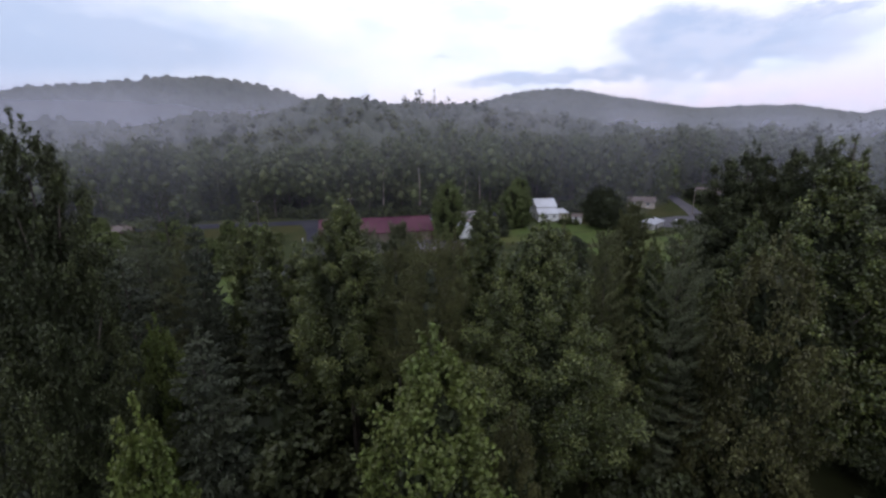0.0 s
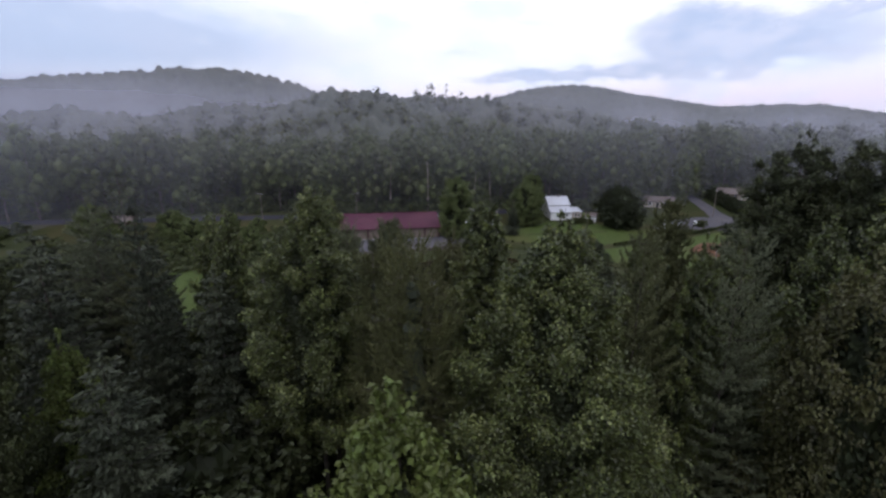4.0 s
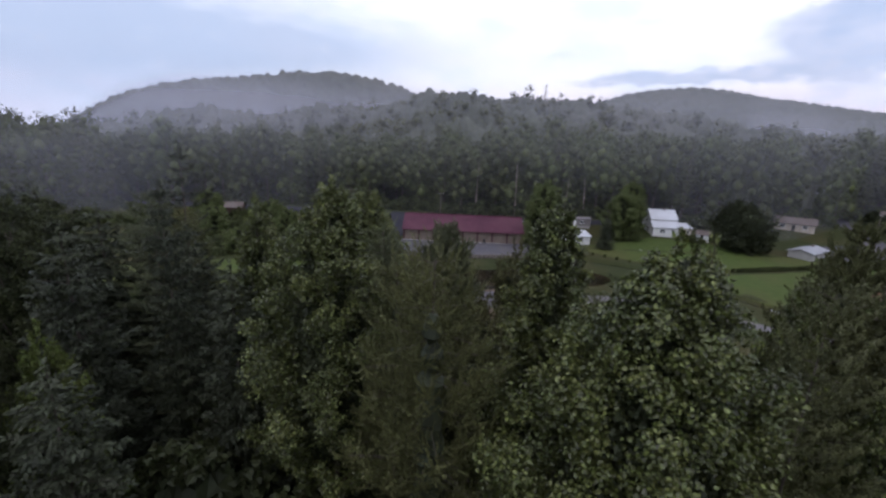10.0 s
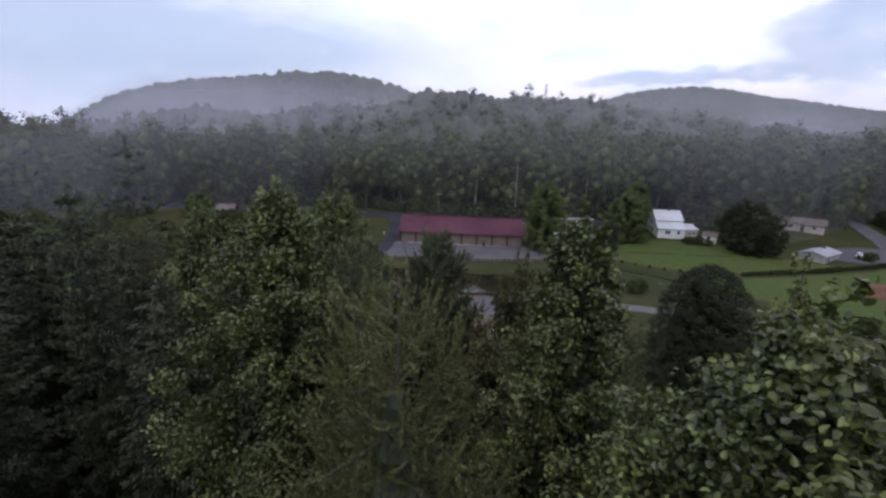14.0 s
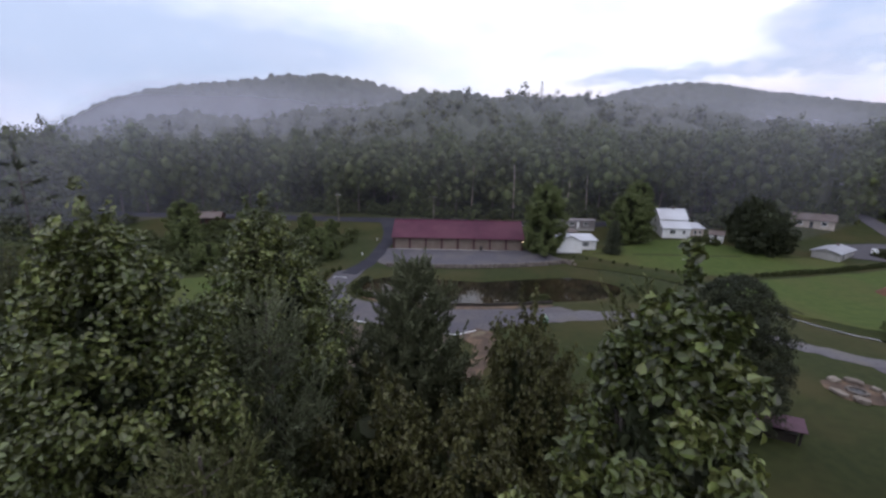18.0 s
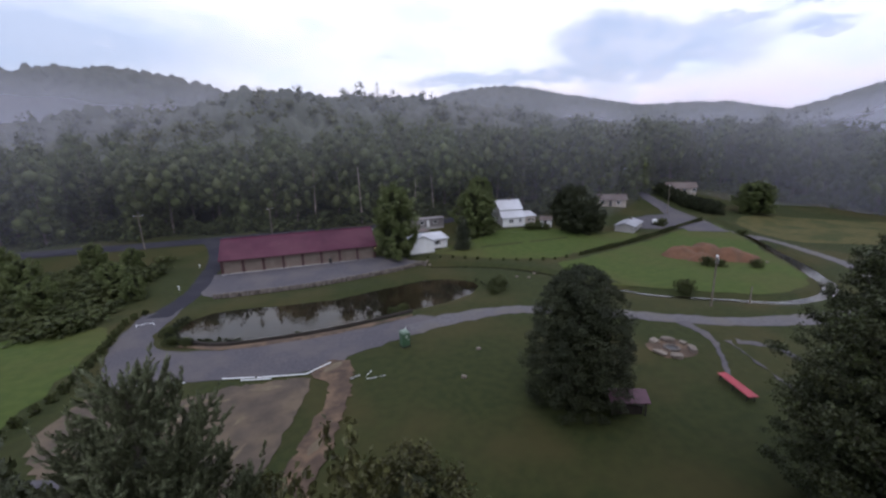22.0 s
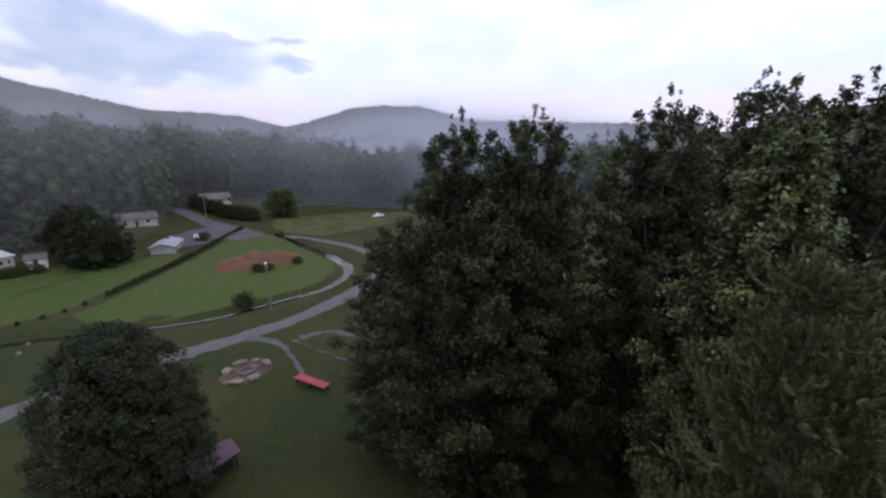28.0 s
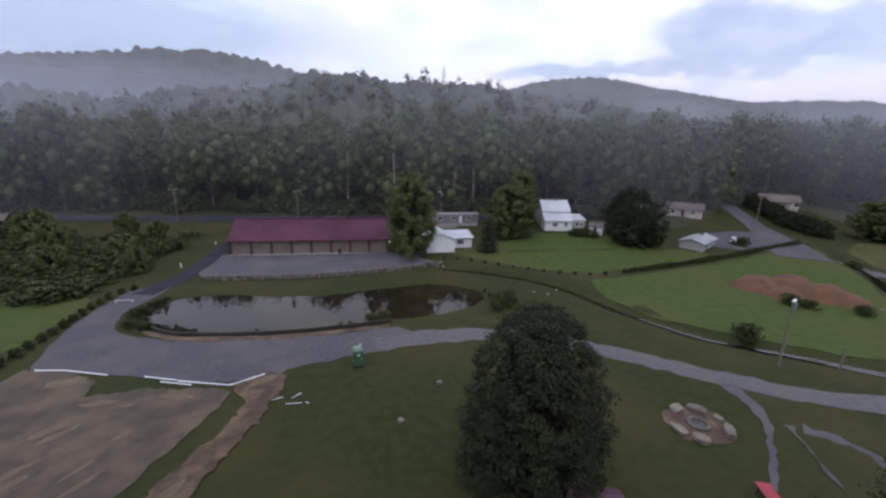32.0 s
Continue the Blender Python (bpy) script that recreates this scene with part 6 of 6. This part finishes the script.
spots += [(x, y, 0.8, 0.5) for x, y in ((9, 47.6), (10.4, 47.9), (13.6, 48.6), (14.8, 48.9), (16, 49), (-2, 46.8), (33.6, 55), (33.8, 57), (33.4, 59))]
joined("pond_rushes", spots, [rush_v], LEAF_DARK_AND_SHADE, "dark rushes along the pond's rim", "rushes")
# brush on the left of the garages
rng = np.random.default_rng(17)
spots = []
for _ in range(330):
    x, y = rng.uniform(-78, -27), rng.uniform(60, 103)
    if x > -33 + 0.1 * (y - 60) or (y > 92 and x > -60 and rng.uniform() < 0.7):
        continue
    spots.append((x, y, rng.uniform(0.8, 1.7), rng.uniform(0.35, 1.0)))
for _ in range(60):
    spots.append((rng.uniform(-140, -75), rng.uniform(40, 108), rng.uniform(1, 2), rng.uniform(0.6, 1.6)))
joined("brush", spots, [brush_v], LEAF_BUSH, "tangled green brush beside the drive", "bushes")
small = leafy(67, 7, 2.8, 0.3, LEAF_FIELD, 0.34, 60, 130, "oval", 0.24, 0.12)
for i, (x, y, k) in enumerate([(-31, 74, 0.7), (-36, 80, 0.9), (-44, 72, 1.0), (-52, 84, 1.1), (-60, 92, 1.3), (-38, 96, 0.8), (-70, 78, 1.3), (-47, 101, 0.9),
                               (-82, 96, 1.5), (-56, 64, 0.9), (122, 121, 0.7), (130, 130, 0.7), (137, 128, 0.7), (136, 138, 0.75), (145, 137, 0.75), (129, 123, 0.6), (139, 133, 0.65), (133, 134, 0.7), (141, 141, 0.6)]):
    plant(x, y, *small, "small tree in the brush", "small trees in the brush", k, 40 * i, "brush_tree")

# ---- the woods on the hills ----
ROADS = [(-330, 128), (-200, 120), (-100, 116), (-22, 115), (40, 113.5), (62, 119), (88, 126), (108, 142), (116, 170)]


def edge_of(az):
    return np.interp(az, [-110, -60, -45, 0, 30, 42, 50, 62, 80, 110], [262, 215, 178, 140, 158, 172, 218, 226, 205, 185])


def massed_crown(seed, h, r, foot, lobes, leaves, leaf, kind="oval", lobe=0.36):
    """Triangles of a dense crown far off: uneven boughs of foliage, with sprays of leaves breaking their outline."""
    rng = np.random.default_rng(seed)
    sv, sf = ICO_V1, ICO_F1
    ls = (np.arange(lobes) + rng.uniform(0, 1, lobes)) / lobes
    la = np.arange(lobes) * 2.39996 + rng.uniform(-0.5, 0.5, lobes)
    wide = outline(ls, kind)
    lr = r * wide * rng.uniform(0.3, 0.72, lobes)
    size = r * lobe * rng.uniform(0.75, 1.2, lobes) * np.clip(0.5 + 0.6 * wide, 0.5, 1)
    centre = np.stack([np.cos(la) * lr, np.sin(la) * lr, foot + size * 0.5 + (h - foot - size * 1.5) * ls], 1)
    vs, fs, at_ = [], [], 0
    for c, s in zip(centre, size):
        k = rng.uniform(0, 6.28, 3)
        lump = 1 + 0.16 * np.sin(4.1 * sv[:, 0] + k[0]) * np.sin(3.7 * sv[:, 1] + k[1]) + 0.13 * np.sin(6.3 * sv[:, 2] + k[2] + 3 * sv[:, 0]) + 0.07 * rng.normal(size=len(sv))
        vs.append(c + sv * lump[:, None] * s * np.array([0.5, 0.5, 0.62]))
        fs.append(sf + at_)
        at_ += len(sv)
    own = rng.choice(lobes, leaves, p=size ** 2 / (size ** 2).sum())
    d = ball(rng, leaves) + np.array([0, 0, 0.2])
    pos = centre[own] * 1.0 + d * (size[own] * rng.uniform(0.7, 1.18, leaves))[:, None] * np.array([1, 1, 1.2])
    q = leaf_quads(pos, 0.6 * d + rng.normal(size=d.shape), leaf, 0.75, rng)
    i = quad_ids(leaves) + at_
    tri = np.concatenate([np.concatenate(fs), i[:, [0, 1, 2]], i[:, [0, 2, 3]]])
    return np.concatenate(vs + [q]), tri, centre


def massed_tree(seed, h, r, foot, lobes, leaves, leaf, trunk_r=0.3):
    v, f, tips = massed_crown(seed, h, r, foot, lobes, leaves, leaf, "oval", 0.46)
    return raw_mesh("crown", v, f, LEAF_TREE, True), limbs_mesh(seed, h, r, foot, tips, trunk_r, 5, BARK_MID)


wood_a = [massed_tree(s, 23, 6.0, f, 22, 1400, 0.62, 0.26) for s, f in ((81, 1.0), (82, 7.0), (83, 2.0), (84, 3.0))]
wood_b = [conifer(s, 26, 3.6, 4, LEAF_WOOD, 18, 7, 1.0, 0.12, 4, 0.6, 0.28) for s in (84, 85)]
rng = np.random.default_rng(23)
clear = [(70, 106, 16), (20, 104, 14), (148, 108, 14), (131, 126, 8), (150, 147, 8), (141, 137, 8), (121, 115, 6), (125, 88, 20), (116, 112, 10), (125, 118, 8), (88, 100, 6)]
front_spots, taken = [], []
for _ in range(60000):
    az = rng.uniform(-62, 100)
    r = edge_of(az) + 44 * rng.uniform() ** 1.1
    x, y = HOME[0] + r * math.sin(math.radians(az)), HOME[1] + r * math.cos(math.radians(az))
    if any((x - a) ** 2 + (y - b) ** 2 < c * c for a, b, c in clear):
        continue
    if all((x - a) ** 2 + (y - b) ** 2 > 40 for a, b in taken):
        taken.append((x, y))
        front_spots.append((x, y, r))
    if len(front_spots) >= 310:
        break
for i, (x, y, r) in enumerate(front_spots):
    k = rng.uniform(1.02, 1.3) * (1.12 if 4 < math.degrees(math.atan2(x, y + 18)) < 40 else 1.0)
    if (i * 7) % 10 < 1:
        c, w = wood_b[i % 2]
        plant(x, y, c, w, "tall dark pine on the wooded slope", "pines of the hill", k, 31 * i, "hill_pine", rng.uniform(0.9, 1.1))
    else:
        c, w = wood_a[i % 4]
        plant(x, y, c, w, "tall leafy tree on the wooded slope", "trees of the hill", k, 31 * i, "hill_tree", rng.uniform(0.85, 1.1))

far_v = [massed_crown(s, 22, 5.6, 6, 6, 170, 1.25, "oval", 0.46)[:2] for s in (91, 92, 93)]
spots = []
for _ in range(560):
    az = rng.uniform(-75, 105)
    r = edge_of(az) + 28 + 125 * rng.uniform() ** 0.8
    x, y = HOME[0] + r * math.sin(math.radians(az)), HOME[1] + r * math.cos(math.radians(az))
    if any((x - a) ** 2 + (y - b) ** 2 < c * c for a, b, c in clear):
        continue
    k = rng.uniform(0.75, 1.15)
    spots.append((x, y, k, k * rng.uniform(0.85, 1.1)))
for _ in range(150):
    az = rng.uniform(35, 56)
    r = edge_of(az) + 8 + 70 * rng.uniform()
    x, y = HOME[0] + r * math.sin(math.radians(az)), HOME[1] + r * math.cos(math.radians(az))
    if not any((x - a) ** 2 + (y - b) ** 2 < c * c for a, b, c in clear):
        k = rng.uniform(0.8, 1.1)
        spots.append((x, y, k, k * rng.uniform(0.85, 1.1)))
joined("hillside_woods", spots, far_v, LEAF_WOOD, "dense mixed woods covering the slope", "woods")
def canopy():
    """The closed roof of the far woods: one dome of foliage a tree, over the hills."""
    az = np.radians(np.arange(-78, 112, 0.3))
    rr = np.concatenate([np.arange(178, 560, 4.0), np.arange(560, 1050, 8)])
    a, r = np.meshgrid(az, rr)
    x, y = HOME[0] + r * np.sin(a), HOME[1] + r * np.cos(a)
    top = np.zeros_like(x)
    cell = 5.6
    for ox in (-1, 0, 1):
        for oy in (-1, 0, 1):
            ix, iy = np.floor(x / cell) + ox, np.floor(y / cell) + oy
            h1 = np.modf(np.abs(np.sin(ix * 127.1 + iy * 311.7) * 43758.55))[0]
            h2 = np.modf(np.abs(np.sin(ix * 269.5 + iy * 183.3) * 24634.63))[0]
            cx, cy = (ix + 0.2 + 0.6 * h1) * cell, (iy + 0.2 + 0.6 * h2) * cell
            d = np.hypot(x - cx, y - cy)
            top = np.maximum(top, (14 + 6 * h2) * np.sqrt(np.clip(1 - (d / 5.6) ** 2, 0, 1)))
    start = edge_of(np.degrees(a)) + 26
    z = height(x, y) + np.where(r > start, np.maximum(top, 7), -6)
    z = np.where((r > start) & (r < start + 9), z - 7, z)
    z = np.where(np.hypot(x - 147, y - 143.5) < 13, height(x, y) - 4, z)
    n, m = len(az), len(rr)
    k = np.arange(n * m).reshape(m, n)
    q = np.stack([k[:-1, :-1], k[1:, :-1], k[1:, 1:], k[:-1, 1:]], -1).reshape(-1, 4)
    keep = (r[:-1, :-1] > start[:-1, :-1] - 6).ravel()
    me = raw_mesh("far_woods", np.stack([x, y, z], -1).reshape(-1, 3), q[keep][:, ::-1], LEAF_HILL_HAZED, True)
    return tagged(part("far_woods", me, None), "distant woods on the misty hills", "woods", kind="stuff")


canopy()
spots = []
for _ in range(330):
    az = rng.uniform(-62, 98)
    r = edge_of(az) + rng.uniform(-5, 10)
    x, y = HOME[0] + r * math.sin(math.radians(az)), HOME[1] + r * math.cos(math.radians(az))
    if not any((x - a) ** 2 + (y - b) ** 2 < (c - 4) ** 2 for a, b, c in clear) and line_distance(np.array(x), np.array(y), ROADS) > 5:
        spots.append((x, y, rng.uniform(1.2, 2.2), rng.uniform(0.8, 2.0)))
joined("undergrowth", spots, [brush_v], LEAF_BUSH, "leafy undergrowth along the foot of the wood", "bushes")

# bare pale trunks standing at the foot of the slope, and the tall pine on the ridge
for i, (x, y, tall, lean) in enumerate([(4.9, 123.5, 19, 0.6), (20.0, 122.5, 19, -0.4), (-1.0, 128.0, 17, 0.3), (39.0, 124.0, 15, 0.8), (47.0, 126.0, 15, -0.7), (58.0, 128.0, 22, 0.4)]):
    z = grade(x, y)
    t = thing("bare_trunk", "tall pale bare tree trunk at the wood's edge", "tree trunk", pose(x, y, z), "bare trunks")
    bm = tube((0, 0, -0.4), (lean * 0.5, 0, tall * 0.5), 0.26, 0.21, 8)
    add_tube(bm, (lean * 0.5, 0, tall * 0.5), (lean, 0.2, tall), 0.21, 0.12, 8)
    add_tube(bm, (lean * 0.7, 0.1, tall * 0.7), (lean + 1.1, 0.4, tall * 0.8), 0.08, 0.03, 5)
    part("stem", bm, BARK_PALE, t)
    part("top_twigs", tube((lean, 0.2, tall - 0.1), (lean - 0.5, 0.4, tall + 2.2), 0.1, 0.03, 5), BARK, t)
c, w = wood_b[0]
plant(61.0, 288.0, c, w, "tall pine that overtops the ridge", name="ridge_pine", scale=1.0, stretch=1.08)


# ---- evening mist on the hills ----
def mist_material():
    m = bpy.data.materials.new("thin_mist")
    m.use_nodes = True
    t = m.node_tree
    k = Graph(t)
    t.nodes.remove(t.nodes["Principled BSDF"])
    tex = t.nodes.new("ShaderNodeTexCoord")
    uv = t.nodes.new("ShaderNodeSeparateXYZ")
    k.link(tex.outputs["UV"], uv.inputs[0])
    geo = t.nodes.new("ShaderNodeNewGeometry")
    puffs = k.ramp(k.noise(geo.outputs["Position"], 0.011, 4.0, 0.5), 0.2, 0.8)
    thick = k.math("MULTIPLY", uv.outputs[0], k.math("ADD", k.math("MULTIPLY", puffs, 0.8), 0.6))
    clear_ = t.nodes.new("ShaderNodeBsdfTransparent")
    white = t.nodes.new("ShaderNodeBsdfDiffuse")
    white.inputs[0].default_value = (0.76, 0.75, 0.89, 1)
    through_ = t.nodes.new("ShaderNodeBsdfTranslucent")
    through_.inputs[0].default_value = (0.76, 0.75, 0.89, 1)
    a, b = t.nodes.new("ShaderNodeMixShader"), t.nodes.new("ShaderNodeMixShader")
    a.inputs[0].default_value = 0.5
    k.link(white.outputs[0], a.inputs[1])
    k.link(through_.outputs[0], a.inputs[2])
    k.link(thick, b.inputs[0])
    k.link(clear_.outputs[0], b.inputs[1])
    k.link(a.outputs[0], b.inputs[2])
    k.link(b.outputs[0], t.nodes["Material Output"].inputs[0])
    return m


MIST = mist_material()


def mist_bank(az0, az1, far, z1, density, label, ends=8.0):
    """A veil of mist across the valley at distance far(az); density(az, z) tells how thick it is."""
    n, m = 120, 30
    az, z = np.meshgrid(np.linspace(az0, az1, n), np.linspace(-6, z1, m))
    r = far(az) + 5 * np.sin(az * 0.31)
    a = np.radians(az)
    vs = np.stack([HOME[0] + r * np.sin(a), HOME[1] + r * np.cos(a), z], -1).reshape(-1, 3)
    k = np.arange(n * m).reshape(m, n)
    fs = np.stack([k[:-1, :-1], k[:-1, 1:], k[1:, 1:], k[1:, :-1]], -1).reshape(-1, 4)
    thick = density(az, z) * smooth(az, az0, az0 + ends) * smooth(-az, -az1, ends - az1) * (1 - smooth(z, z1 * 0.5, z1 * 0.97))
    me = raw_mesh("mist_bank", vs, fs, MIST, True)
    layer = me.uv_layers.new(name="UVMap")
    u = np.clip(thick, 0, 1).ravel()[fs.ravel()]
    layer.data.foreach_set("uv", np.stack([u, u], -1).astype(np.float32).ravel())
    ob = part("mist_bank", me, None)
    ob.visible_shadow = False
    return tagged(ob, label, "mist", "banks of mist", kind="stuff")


def at(r):
    return lambda az: np.full_like(az, r)


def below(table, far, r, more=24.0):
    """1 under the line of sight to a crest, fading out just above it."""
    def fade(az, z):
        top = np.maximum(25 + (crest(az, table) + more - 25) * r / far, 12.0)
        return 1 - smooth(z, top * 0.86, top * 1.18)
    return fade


west = below(LEFT, 440, 338)
west_near = below(LEFT, 440, 200)
east = below(RIGHT, 820, 560, 20.0)
east_far = below(RIGHT, 820, 720, 20.0)
east_near = below(RIGHT, 820, 300, 20.0)
east_edge = below(RIGHT, 820, 215, 20.0)
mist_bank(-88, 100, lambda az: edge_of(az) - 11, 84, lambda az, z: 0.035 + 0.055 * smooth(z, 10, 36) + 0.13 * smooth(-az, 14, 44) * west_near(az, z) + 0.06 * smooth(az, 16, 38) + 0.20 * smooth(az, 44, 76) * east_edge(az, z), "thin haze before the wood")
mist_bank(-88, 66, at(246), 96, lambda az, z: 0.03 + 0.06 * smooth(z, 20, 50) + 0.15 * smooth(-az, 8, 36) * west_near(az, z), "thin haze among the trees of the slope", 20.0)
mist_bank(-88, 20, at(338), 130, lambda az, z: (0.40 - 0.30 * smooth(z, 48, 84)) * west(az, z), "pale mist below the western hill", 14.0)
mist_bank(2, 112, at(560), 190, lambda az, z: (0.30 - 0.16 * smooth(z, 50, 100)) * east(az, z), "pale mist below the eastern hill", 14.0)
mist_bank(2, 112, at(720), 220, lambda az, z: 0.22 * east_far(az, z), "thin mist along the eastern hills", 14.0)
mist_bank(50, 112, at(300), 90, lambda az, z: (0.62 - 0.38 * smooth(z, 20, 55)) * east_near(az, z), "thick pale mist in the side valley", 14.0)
